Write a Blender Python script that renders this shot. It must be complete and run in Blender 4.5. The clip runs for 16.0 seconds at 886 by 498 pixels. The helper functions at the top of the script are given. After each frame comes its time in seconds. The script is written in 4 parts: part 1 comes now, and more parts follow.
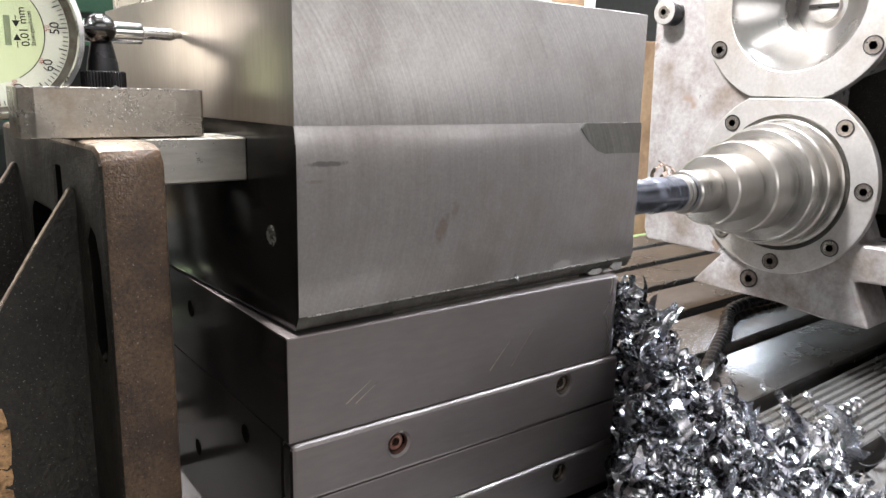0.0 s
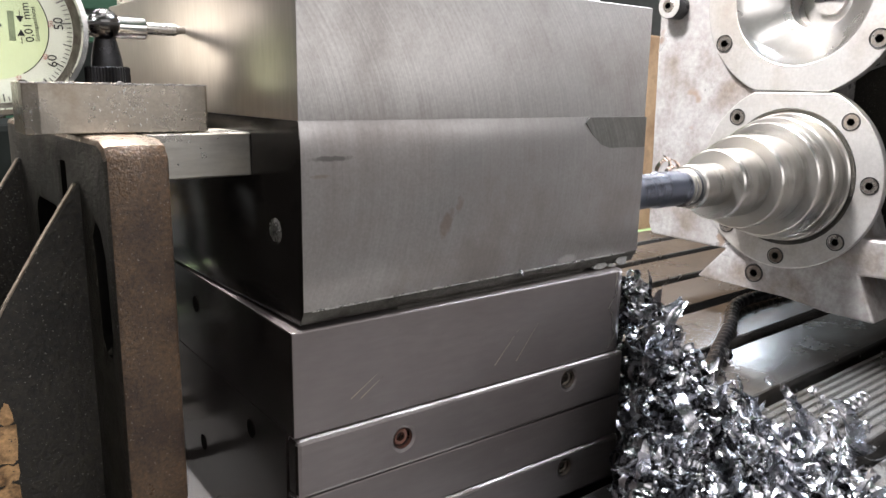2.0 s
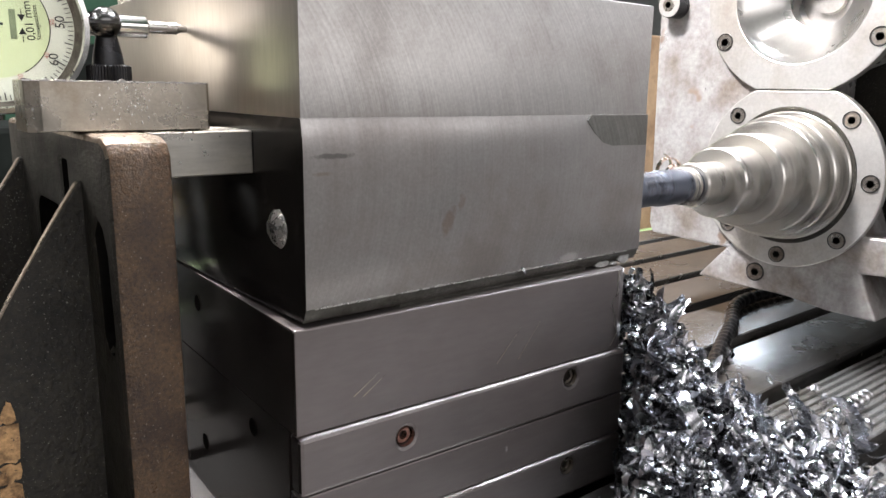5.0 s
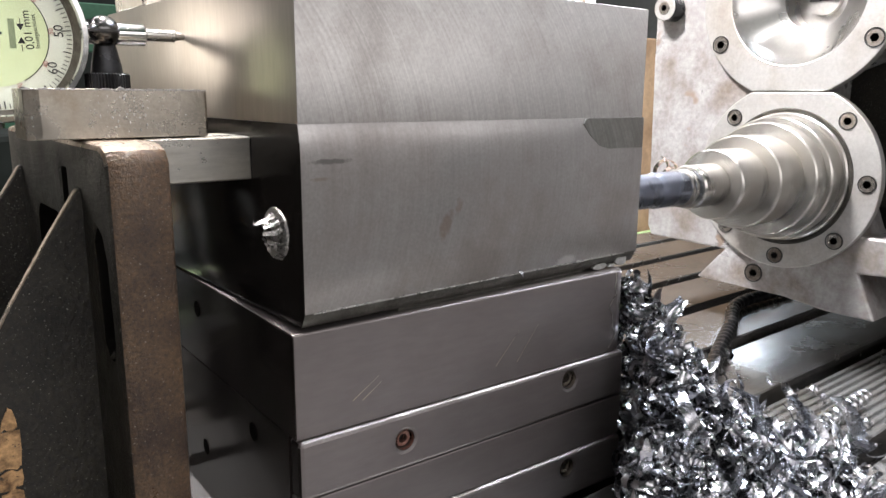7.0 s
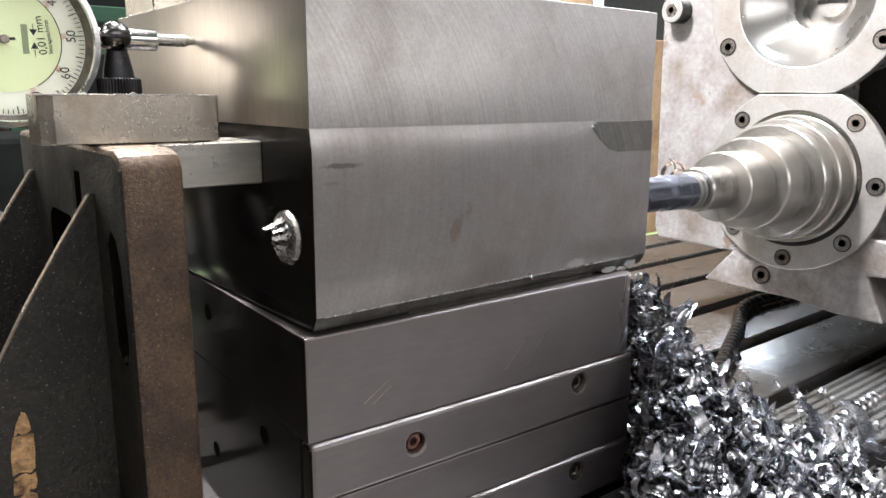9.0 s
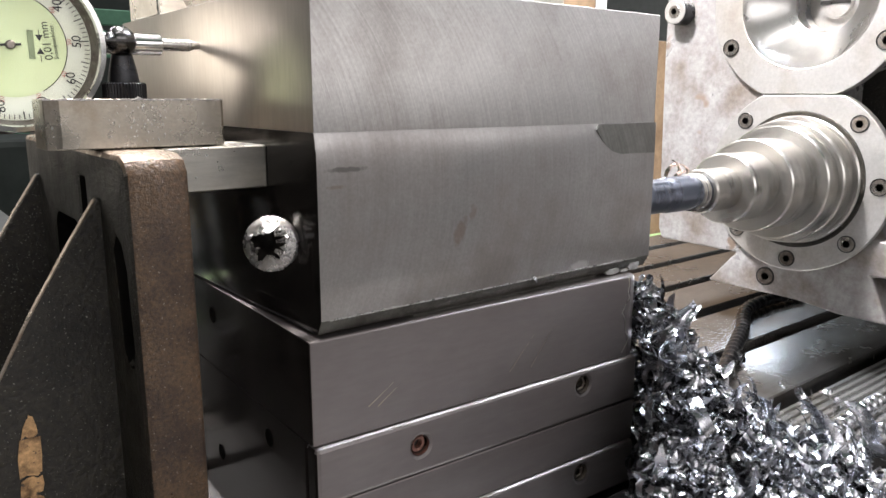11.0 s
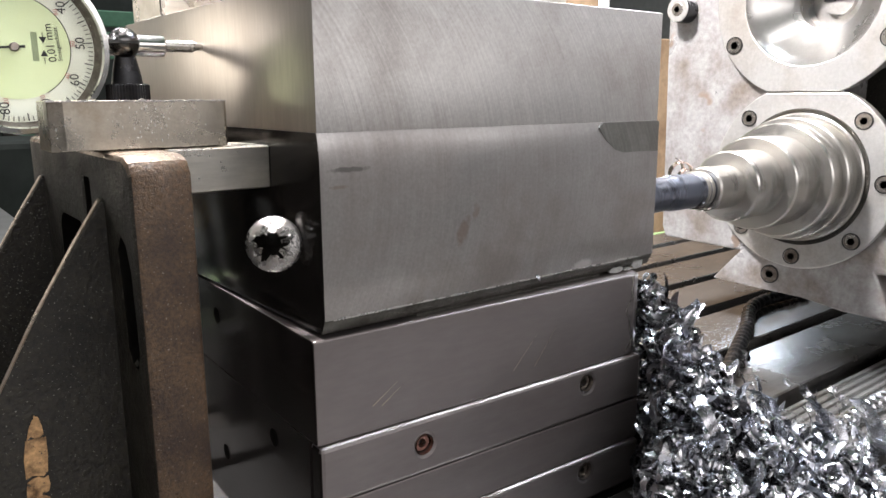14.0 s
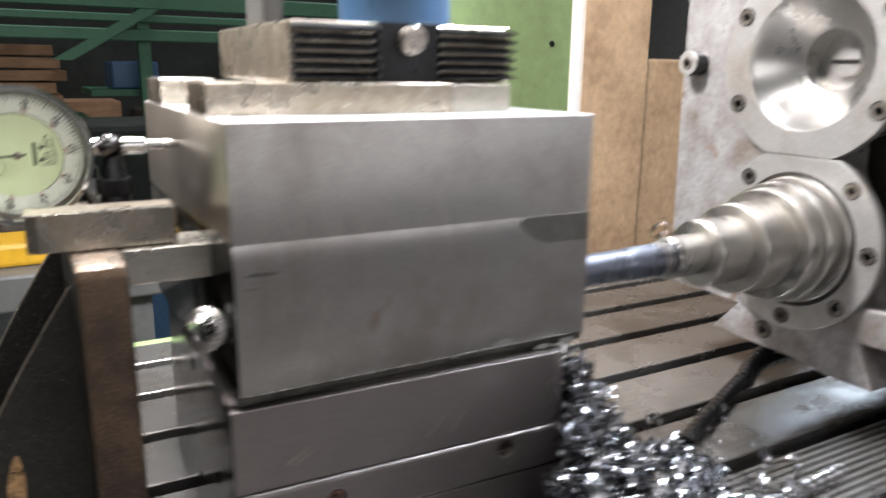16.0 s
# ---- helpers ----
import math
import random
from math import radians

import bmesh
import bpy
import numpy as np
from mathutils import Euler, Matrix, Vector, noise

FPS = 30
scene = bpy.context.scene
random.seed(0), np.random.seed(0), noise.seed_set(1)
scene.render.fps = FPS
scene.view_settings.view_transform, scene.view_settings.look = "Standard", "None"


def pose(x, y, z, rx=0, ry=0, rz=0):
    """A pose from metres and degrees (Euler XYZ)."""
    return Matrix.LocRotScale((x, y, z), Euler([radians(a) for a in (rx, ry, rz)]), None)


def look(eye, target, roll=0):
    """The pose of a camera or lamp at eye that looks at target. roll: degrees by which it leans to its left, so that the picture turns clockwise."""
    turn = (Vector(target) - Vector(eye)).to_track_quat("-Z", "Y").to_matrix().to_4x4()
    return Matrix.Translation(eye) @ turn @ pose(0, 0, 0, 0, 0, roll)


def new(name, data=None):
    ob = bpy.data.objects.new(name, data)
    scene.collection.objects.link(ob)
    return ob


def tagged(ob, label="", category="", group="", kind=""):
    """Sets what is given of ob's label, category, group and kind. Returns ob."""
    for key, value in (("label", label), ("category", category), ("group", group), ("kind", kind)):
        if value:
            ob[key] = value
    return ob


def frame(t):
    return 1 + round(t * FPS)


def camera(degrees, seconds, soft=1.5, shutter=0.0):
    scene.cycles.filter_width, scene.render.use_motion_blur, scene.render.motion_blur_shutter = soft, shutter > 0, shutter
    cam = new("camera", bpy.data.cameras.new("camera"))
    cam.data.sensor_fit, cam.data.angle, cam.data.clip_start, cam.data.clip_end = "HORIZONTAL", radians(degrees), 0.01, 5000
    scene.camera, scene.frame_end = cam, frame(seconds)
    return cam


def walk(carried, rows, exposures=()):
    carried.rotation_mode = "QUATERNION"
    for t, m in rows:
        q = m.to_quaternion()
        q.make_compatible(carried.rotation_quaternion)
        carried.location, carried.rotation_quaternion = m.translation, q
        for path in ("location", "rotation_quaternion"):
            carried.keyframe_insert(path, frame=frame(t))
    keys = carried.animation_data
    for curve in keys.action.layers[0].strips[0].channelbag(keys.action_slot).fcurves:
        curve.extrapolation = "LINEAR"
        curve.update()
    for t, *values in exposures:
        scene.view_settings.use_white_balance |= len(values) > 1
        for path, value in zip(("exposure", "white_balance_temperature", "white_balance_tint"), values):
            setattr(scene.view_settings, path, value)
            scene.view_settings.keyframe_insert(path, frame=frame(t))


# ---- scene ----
cam = camera(61.3, 16.0, shutter=0.8)
PATH = [
    (0.0, -0.0979, -0.1925, 0.0726, 78.13, -1.27, -38.92),
    (0.5, -0.0975, -0.1925, 0.0726, 78.03, -1.19, -38.88),
    (1.0, -0.0975, -0.1925, 0.0723, 77.99, -1.17, -38.88),
    (1.5, -0.0975, -0.1923, 0.0722, 77.89, -1.13, -38.86),
    (2.0, -0.0979, -0.1922, 0.0722, 77.80, -1.08, -38.65),
    (2.5, -0.0983, -0.1920, 0.0718, 77.86, -1.07, -38.64),
    (3.0, -0.0985, -0.1917, 0.0718, 77.82, -1.02, -38.62),
    (3.5, -0.0984, -0.1917, 0.0718, 77.77, -1.01, -38.58),
    (4.0, -0.0986, -0.1916, 0.0716, 77.78, -1.05, -38.61),
    (6.5, -0.0984, -0.1926, 0.0704, 78.22, -0.59, -38.89),
    (7.0, -0.0988, -0.1933, 0.0711, 78.23, -0.43, -38.80),
    (7.5, -0.0989, -0.1931, 0.0711, 78.20, -0.44, -38.72),
    (8.0, -0.0996, -0.1929, 0.0714, 78.23, -0.38, -38.64),
    (8.5, -0.1002, -0.1923, 0.0717, 78.25, -0.39, -38.59),
    (9.0, -0.1006, -0.1924, 0.0720, 78.32, -0.31, -38.48),
    (11.5, -0.1013, -0.1929, 0.0727, 78.42, -0.05, -38.22),
    (12.0, -0.1016, -0.1930, 0.0727, 78.44, -0.02, -38.19),
    (12.5, -0.1019, -0.1928, 0.0726, 78.48, -0.04, -38.19),
    (13.0, -0.1021, -0.1930, 0.0728, 78.50, -0.08, -38.17),
    (13.5, -0.1023, -0.1931, 0.0728, 78.56, -0.08, -38.17),
    (14.0, -0.1010, -0.1932, 0.0727, 78.37, 0.25, -37.99),
    (14.5, -0.1053, -0.1938, 0.0766, 77.84, 0.21, -38.04),
    (15.0, -0.1038, -0.1923, 0.0759, 77.74, -0.11, -38.07),
    (15.2, -0.1014, -0.1860, 0.0803, 77.70, -0.20, -37.40),
    (15.3, -0.1012, -0.1853, 0.0858, 77.70, -0.31, -36.85),
    (15.4, -0.0991, -0.1921, 0.0945, 77.90, 0.04, -35.72),
    (15.5, -0.0969, -0.1971, 0.1002, 77.59, -0.36, -34.74),
    (15.7, -0.0843, -0.2148, 0.1076, 76.88, -1.00, -32.08),
    (15.9, -0.0667, -0.2417, 0.1170, 76.52, -0.75, -30.09),
    (16.0, -0.0566, -0.2552, 0.1228, 76.51, -0.74, -29.34),
]
walk(cam, [(t, pose(*r)) for t, *r in PATH], [(0.0, 0.35), (14.8, 0.35), (15.5, 0.12), (16.0, -0.20)])

# ---- world and light ----
world = bpy.data.worlds.new("hall_air")
scene.world = world
world.use_nodes = True
world.node_tree.nodes["Background"].inputs[0].default_value = (0.75, 0.85, 1.0, 1)
world.node_tree.nodes["Background"].inputs[1].default_value = 0.012


def area(name, eye, target, sx, sy, watts, color):
    data = bpy.data.lights.new(name, "AREA")
    data.shape, data.size, data.size_y, data.energy, data.color = "RECTANGLE", sx, sy, watts, color
    ob = new(name, data)
    ob.matrix_world = look(eye, target)
    return ob


# the machine's work lamp over the gauge and a second lamp low on the bench side; unseen tubes under the hall's roof; an
# unseen window in the east wall; added fill lights over the drill and from the south
area("work_lamp_light", (0.00, 0.16, 0.52), (0.17, 0.06, 0.05), 0.09, 0.09, 17, (1.0, 0.96, 0.96))
area("bench_lamp_light", (-0.62, 1.30, 0.30), (0.05, 0.06, 0.06), 0.40, 0.30, 1.05, (1.0, 0.90, 0.79))
for x, y, w in ((-0.9, -1.2, 14), (1.6, -1.0, 48), (-0.6, 2.4, 45), (2.2, 2.6, 45)):
    area("roof_tube_light", (x, y, 2.75), (x, y, 0), 1.5, 0.25, w, (1.0, 0.96, 0.98))
# added lamp over the drill that brightens the chip heap and table
area("heap_fill_light", (0.385, -0.012, 0.54), (0.20, -0.03, -0.07), 0.14, 0.14, 12, (0.84, 0.91, 1.0))
# added panel of light before the plain south wall; brightens the front faces
area("south_fill_light", (0.4, -3.85, 1.25), (0.4, 0, 1.25), 6.4, 1.7, 70, (1.0, 0.96, 0.97))
area("east_window_light", (5.85, 3.2, 1.7), (0, 1.0, 0.6), 3.6, 1.5, 220, (0.74, 0.86, 1.0))


# ---- materials ----
def links(mat, a, b):
    mat.node_tree.links.new(a, b)


def node(mat, kind, **values):
    n = mat.node_tree.nodes.new(kind)
    for key, v in values.items():
        if key in n.inputs:
            n.inputs[key].default_value = v
    return n


def ramp(mat, source, stops):
    n = mat.node_tree.nodes.new("ShaderNodeValToRGB")
    e = n.color_ramp.elements
    while len(e) < len(stops):
        e.new(0.5)
    for k, (p, c) in enumerate(stops):
        e[k].position, e[k].color = p, (*c, 1) if len(c) == 3 else c
    links(mat, source, n.inputs["Fac"])
    return n


def shade(c, k):
    return tuple(min(1, v * k) for v in c)


def surface(name, color, rough=0.5, metal=0.0, grain=400.0, stains=25.0, spread=0.25, stain=None, bump=0.15,
            depth=0.0004, streak=(1, 1, 1), rough_spread=0.12, speck=None):
    """A worn surface: fine grain, broad stains and a little relief, in metres."""
    mat = bpy.data.materials.new(name)
    mat.use_nodes = True
    b = mat.node_tree.nodes["Principled BSDF"]
    at = node(mat, "ShaderNodeTexCoord")
    mp = node(mat, "ShaderNodeMapping")
    mp.inputs["Scale"].default_value = streak
    links(mat, at.outputs["Object"], mp.inputs["Vector"])
    fine = node(mat, "ShaderNodeTexNoise", Scale=grain, Detail=5.0, Roughness=0.65)
    broad = node(mat, "ShaderNodeTexNoise", Scale=stains, Detail=6.0, Roughness=0.6)
    links(mat, mp.outputs[0], fine.inputs["Vector"])
    links(mat, at.outputs["Object"], broad.inputs["Vector"])
    c1 = ramp(mat, fine.outputs["Fac"], ((0.3, shade(color, 1 - spread)), (0.7, shade(color, 1 + spread))))
    c2 = ramp(mat, broad.outputs["Fac"], ((0.42, (1, 1, 1)), (0.68, stain or shade((1, 1, 1), 1 - spread))))
    mix = node(mat, "ShaderNodeMixRGB")
    mix.blend_type = "MULTIPLY"
    mix.inputs[0].default_value = 1.0
    links(mat, c1.outputs[0], mix.inputs[1])
    links(mat, c2.outputs[0], mix.inputs[2])
    out = mix.outputs[0]
    if speck:
        sn = node(mat, "ShaderNodeTexNoise", Scale=speck[1], Detail=2.0)
        links(mat, at.outputs["Object"], sn.inputs["Vector"])
        sr = ramp(mat, sn.outputs["Fac"], ((speck[2], (0, 0, 0)), (speck[2] + 0.04, (1, 1, 1))))
        m2 = node(mat, "ShaderNodeMixRGB")
        m2.inputs[2].default_value = (*speck[0], 1)
        links(mat, sr.outputs[0], m2.inputs[0])
        links(mat, out, m2.inputs[1])
        out = m2.outputs[0]
    links(mat, out, b.inputs["Base Color"])
    r1 = node(mat, "ShaderNodeMapRange")
    r1.inputs["From Min"].default_value, r1.inputs["From Max"].default_value = 0.3, 0.7
    r1.inputs["To Min"].default_value, r1.inputs["To Max"].default_value = max(0.03, rough - rough_spread), min(1, rough + rough_spread)
    links(mat, broad.outputs["Fac"], r1.inputs["Value"])
    links(mat, r1.outputs[0], b.inputs["Roughness"])
    b.inputs["Metallic"].default_value = metal
    bp = node(mat, "ShaderNodeBump", Strength=bump, Distance=depth)
    links(mat, fine.outputs["Fac"], bp.inputs["Height"])
    links(mat, bp.outputs[0], b.inputs["Normal"])
    return mat


def milled(name, color, radius, middle, pitch=0.0011, rough=0.3, bump=0.55, stain=(0.72, 0.68, 0.66), blots=()):
    """Face-milled steel: the cutter's arcs, a step each pitch, with faint stains."""
    mat = surface(name, color, rough, 1.0, 900, 22, 0.10, stain, 0.0)
    nt = mat.node_tree
    b = nt.nodes["Principled BSDF"]
    at = node(mat, "ShaderNodeTexCoord")
    sep = node(mat, "ShaderNodeSeparateXYZ")
    links(mat, at.outputs["Object"], sep.inputs[0])

    def math_node(op, a, c=None):
        n = node(mat, "ShaderNodeMath")
        n.operation = op
        for slot, v in ((0, a), (1, c)):
            if v is None:
                continue
            if isinstance(v, (int, float)):
                n.inputs[slot].default_value = v
            else:
                links(mat, v, n.inputs[slot])
        return n.outputs[0]
    dz = math_node("SUBTRACT", sep.outputs["Z"], middle)
    arc = math_node("SQRT", math_node("MAXIMUM", math_node("SUBTRACT", radius * radius, math_node("MULTIPLY", dz, dz)), 0.0))
    along = math_node("SUBTRACT", sep.outputs["X"], arc)
    comb = node(mat, "ShaderNodeCombineXYZ")
    links(mat, math_node("MULTIPLY", along, 1 / pitch), comb.inputs[0])
    links(mat, math_node("MULTIPLY", sep.outputs["Z"], 12.0), comb.inputs[1])
    n1 = node(mat, "ShaderNodeTexNoise", Scale=1.0, Detail=5.0, Roughness=0.75)
    links(mat, comb.outputs[0], n1.inputs["Vector"])
    bp = node(mat, "ShaderNodeBump", Strength=bump, Distance=0.0003)
    links(mat, n1.outputs["Fac"], bp.inputs["Height"])
    links(mat, bp.outputs[0], b.inputs["Normal"])
    old = b.inputs["Base Color"].links[0].from_socket
    lines = ramp(mat, n1.outputs["Fac"], ((0.36, shade((1, 1, 1), 1 - 0.5 * bump)), (0.66, (1, 1, 1))))
    mx = node(mat, "ShaderNodeMixRGB")
    mx.blend_type = "MULTIPLY"
    mx.inputs[0].default_value = 1
    links(mat, old, mx.inputs[1])
    links(mat, lines.outputs[0], mx.inputs[2])
    tint = mx.outputs[0]
    rag = node(mat, "ShaderNodeTexNoise", Scale=420.0, Detail=6.0, Roughness=0.7)
    links(mat, at.outputs["Object"], rag.inputs["Vector"])
    for x, z, rx, rz, lean, color_, much in blots:
        u = math_node("SUBTRACT", sep.outputs["X"], x)
        v = math_node("SUBTRACT", sep.outputs["Z"], z)
        u = math_node("SUBTRACT", u, math_node("MULTIPLY", v, lean))
        u, v = math_node("MULTIPLY", u, 1 / rx), math_node("MULTIPLY", v, 1 / rz)
        d = math_node("ADD", math_node("MULTIPLY", u, u), math_node("MULTIPLY", v, v))
        d = math_node("ADD", d, math_node("MULTIPLY", math_node("SUBTRACT", rag.outputs["Fac"], 0.5), 3.0))
        k = ramp(mat, d, ((0.25, (much, much, much)), (1.0, (0, 0, 0))))
        mb = node(mat, "ShaderNodeMixRGB")
        mb.inputs[2].default_value = (*color_, 1)
        links(mat, k.outputs[0], mb.inputs[0])
        links(mat, tint, mb.inputs[1])
        tint = mb.outputs[0]
    links(mat, tint, b.inputs["Base Color"])
    b.inputs["Metallic"].default_value = 0.75
    b.inputs["Anisotropic"].default_value = 0.5
    return mat


FRONT = milled("milled_steel", (0.465, 0.45, 0.433), 0.085, 0.045, rough=0.42, bump=0.40)
FRONT_LOW = milled("milled_steel_lower_pass", (0.35, 0.335, 0.325), 0.085, 0.045, 0.0013, 0.40, 0.25,
                   blots=((0.013, 0.0512, 0.0085, 0.0009, 0.0, (0.10, 0.095, 0.09), 0.75), (0.010, 0.0462, 0.004, 0.0007, 0.0, (0.20, 0.15, 0.12), 0.5),
                          (0.0575, 0.0275, 0.0028, 0.0055, 0.35, (0.19, 0.12, 0.09), 0.5), (0.063, 0.034, 0.002, 0.003, 0.2, (0.22, 0.14, 0.11), 0.4),
                          (0.118, 0.0075, 0.006, 0.0022, 0.3, (0.62, 0.60, 0.60), 0.6)))
PATCH = milled("milled_steel_old_pass", (0.265, 0.262, 0.245), 0.060, 0.030, 0.0016, 0.38, 0.55)
GROUND = surface("ground_steel", (0.155, 0.138, 0.134), 0.36, 0.5, 500, 20, 0.07, (0.90, 0.88, 0.88), 0.05, streak=(0.2, 1, 1), rough_spread=0.03)
# near-black for the lower left face, its shade put into the colour
SIDE = surface("shade_dark_steel", (0.012, 0.0105, 0.0095), 0.15, 0.0, 600, 8, 0.10, (0.85, 0.82, 0.80), 0.06, rough_spread=0.03)
# polished left side of the stack, darkened in colour for its shade
STACK_SIDE = surface("shaded_polished_side", (0.014, 0.012, 0.011), 0.16, 0.05, 600, 18, 0.15, (0.6, 0.55, 0.5), 0.05, rough_spread=0.05)
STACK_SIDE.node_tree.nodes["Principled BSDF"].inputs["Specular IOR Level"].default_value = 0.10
BRIGHT = surface("bright_steel", (0.62, 0.61, 0.59), 0.22, 1.0, 700, 30, 0.06, (0.86, 0.85, 0.83), 0.05)
BAR = surface("brushed_bar_steel", (0.58, 0.555, 0.505), 0.32, 1.0, 500, 60, 0.12, (0.8, 0.78, 0.72), 0.12, streak=(0.15, 1, 1))
STRAP = surface("scuffed_bar_steel", (0.50, 0.452, 0.385), 0.31, 0.95, 900, 70, 0.12, (0.60, 0.56, 0.50), 0.10, 0.0004, speck=((0.88, 0.87, 0.83), 520, 0.705))
LEFT_FACE = surface("ground_side_steel", (0.54, 0.50, 0.45), 0.30, 0.95, 600, 10, 0.08, (0.88, 0.86, 0.83), 0.12, 0.0003, streak=(1, 1, 0.12), rough_spread=0.06)
# darker steel for down-facing edges, the shade under the block painted in
UNDER = surface("shaded_lower_edge_steel", (0.075, 0.072, 0.062), 0.45, 0.6, 700, 90, 0.35, (0.5, 0.48, 0.45), 0.5)
CHAMFER = surface("worn_chamfer_steel", (0.17, 0.155, 0.15), 0.52, 0.8, 600, 60, 0.12, (0.7, 0.68, 0.66), 0.1)
BORE = surface("polished_bore_steel", (0.62, 0.61, 0.59), 0.29, 1.0, 500, 30, 0.05, (0.9, 0.89, 0.87), 0.04, streak=(0.3, 1, 1), rough_spread=0.04)
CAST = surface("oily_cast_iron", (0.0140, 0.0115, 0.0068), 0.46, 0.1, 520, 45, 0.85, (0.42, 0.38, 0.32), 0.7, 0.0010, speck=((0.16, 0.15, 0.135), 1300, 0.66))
RUST = surface("rusty_cast_iron", (0.068, 0.039, 0.0185), 0.36, 0.15, 850, 60, 0.65, (0.34, 0.27, 0.22), 0.6, 0.0008, speck=((0.17, 0.145, 0.12), 1300, 0.68))
WORN = surface("worn_cast_edge", (0.42, 0.36, 0.30), 0.3, 0.9, 700, 120, 0.3, (0.35, 0.27, 0.21), 0.25)
HEAD = surface("stained_grey_casting", (0.395, 0.387, 0.39), 0.35, 0.55, 300, 30, 0.20, (0.47, 0.40, 0.34), 0.25, 0.0008, speck=((0.27, 0.21, 0.17), 45, 0.68))
FLANGE = surface("ground_flange_steel", (0.525, 0.515, 0.50), 0.34, 0.75, 500, 26, 0.10, (0.72, 0.66, 0.60), 0.1, rough_spread=0.04)
SPIN = surface("turned_spindle_steel", (0.55, 0.53, 0.50), 0.31, 1.0, 600, 40, 0.08, (0.82, 0.79, 0.74), 0.06, streak=(6, 0.3, 0.3))
DRILL = surface("blued_drill_steel", (0.215, 0.24, 0.30), 0.27, 1.0, 500, 20, 0.05, (0.92, 0.92, 0.95), 0.04)
SCREW = surface("blackened_screw", (0.20, 0.175, 0.155), 0.38, 0.8, 900, 200, 0.3, (0.5, 0.45, 0.4), 0.2)
SCREW_RIM = surface("worn_screw_rim", (0.42, 0.39, 0.36), 0.3, 0.95, 900, 200, 0.2, (0.6, 0.55, 0.5), 0.15)
COPPER = surface("reddish_bolt", (0.34, 0.20, 0.16), 0.35, 0.8, 900, 300, 0.3, (0.6, 0.5, 0.5), 0.2)
# matte black that carries the darkness inside holes as colour
DEEP = surface("shaded_black_hollow", (0.006, 0.0055, 0.005), 0.95, 0.0, 300, 60, 0.3, None, 0.05, rough_spread=0.02)
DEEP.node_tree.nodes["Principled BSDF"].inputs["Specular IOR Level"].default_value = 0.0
# black for sockets, slots and gaps, their shade put into the colour
VOID = surface("recess_shade_black", (0.012, 0.011, 0.010), 0.35, 0.0, 300, 60, 0.3, None, 0.05)
TABLE = surface("oily_table_iron", (0.275, 0.268, 0.262), 0.25, 0.75, 260, 14, 0.16, (0.62, 0.56, 0.5), 0.12, 0.0004, streak=(0.12, 1, 1))
BLACKMETAL = surface("blackened_steel", (0.022, 0.022, 0.024), 0.33, 0.6, 700, 80, 0.3, None, 0.1)
# whitened steel: glare on the block's top put into colour; also bright nicks
TOP = surface("top_glare_nick_steel", (0.70, 0.69, 0.67), 0.38, 0.4, 700, 40, 0.06, (0.85, 0.83, 0.8), 0.1)
CHIPS = surface("fresh_steel_chips", (0.74, 0.75, 0.78), 0.24, 1.0, 1400, 180, 0.12, (0.55, 0.55, 0.6), 0.30, 0.0002)


def vary_by_piece(mat, low, high):
    """Each loose piece of the mesh is a little darker or lighter than the next."""
    b = mat.node_tree.nodes["Principled BSDF"]
    old = b.inputs["Base Color"].links[0].from_socket
    geo = node(mat, "ShaderNodeNewGeometry")
    tone = ramp(mat, geo.outputs["Random Per Island"], ((0.0, low), (1.0, high)))
    mx = node(mat, "ShaderNodeMixRGB")
    mx.blend_type = "MULTIPLY"
    mx.inputs[0].default_value = 1
    links(mat, old, mx.inputs[1])
    links(mat, tone.outputs[0], mx.inputs[2])
    links(mat, mx.outputs[0], b.inputs["Base Color"])


vary_by_piece(CHIPS, (0.26, 0.255, 0.25), (1.0, 1.0, 1.0))
CURL = surface("straw_tinted_curl", (0.62, 0.52, 0.48), 0.25, 1.0, 900, 200, 0.2, (0.7, 0.6, 0.55), 0.3)
FOAM = surface("dried_coolant_foam", (0.30, 0.30, 0.29), 0.35, 0.0, 900, 200, 0.25, (0.6, 0.6, 0.58), 0.6)
BURR = surface("torn_bright_steel", (0.45, 0.437, 0.425), 0.28, 1.0, 1200, 300, 0.15, (0.7, 0.68, 0.65), 0.6, 0.0005)
PAINT = surface("flaking_ochre_paint", (0.44, 0.26, 0.115), 0.6, 0.0, 700, 260, 0.45, (0.25, 0.22, 0.19), 0.7, speck=((0.03, 0.025, 0.02), 420, 0.63))
RACKGREEN = surface("rack_green_paint", (0.045, 0.15, 0.085), 0.5, 0.0, 60, 3, 0.15, None, 0.1)
# near-black that holds the gloom of the far hall as colour
DUSK = surface("gloom_dark_back", (0.012, 0.017, 0.014), 0.8, 0.0, 20, 3, 0.3, None, 0.1)
LIGHTGREEN = surface("pale_green_paint", (0.26, 0.36, 0.16), 0.5, 0.0, 60, 5, 0.1, None, 0.1)
BOARD = surface("brown_fibre_board", (0.28, 0.185, 0.108), 0.7, 0.0, 120, 11, 0.2, (0.55, 0.48, 0.42), 0.2)
WOOD = surface("stacked_timber", (0.38, 0.22, 0.12), 0.7, 0.0, 40, 6, 0.3, None, 0.2, streak=(0.2, 1, 1))
BLUE = surface("blue_paint", (0.04, 0.10, 0.20), 0.4, 0.0, 60, 6, 0.15, None, 0.1)
YELLOW = surface("yellow_plastic", (0.75, 0.42, 0.03), 0.4, 0.0, 60, 20, 0.1, None, 0.05)
GREYPAINT = surface("grey_bench_paint", (0.15, 0.15, 0.145), 0.5, 0.1, 40, 5, 0.2, None, 0.1)
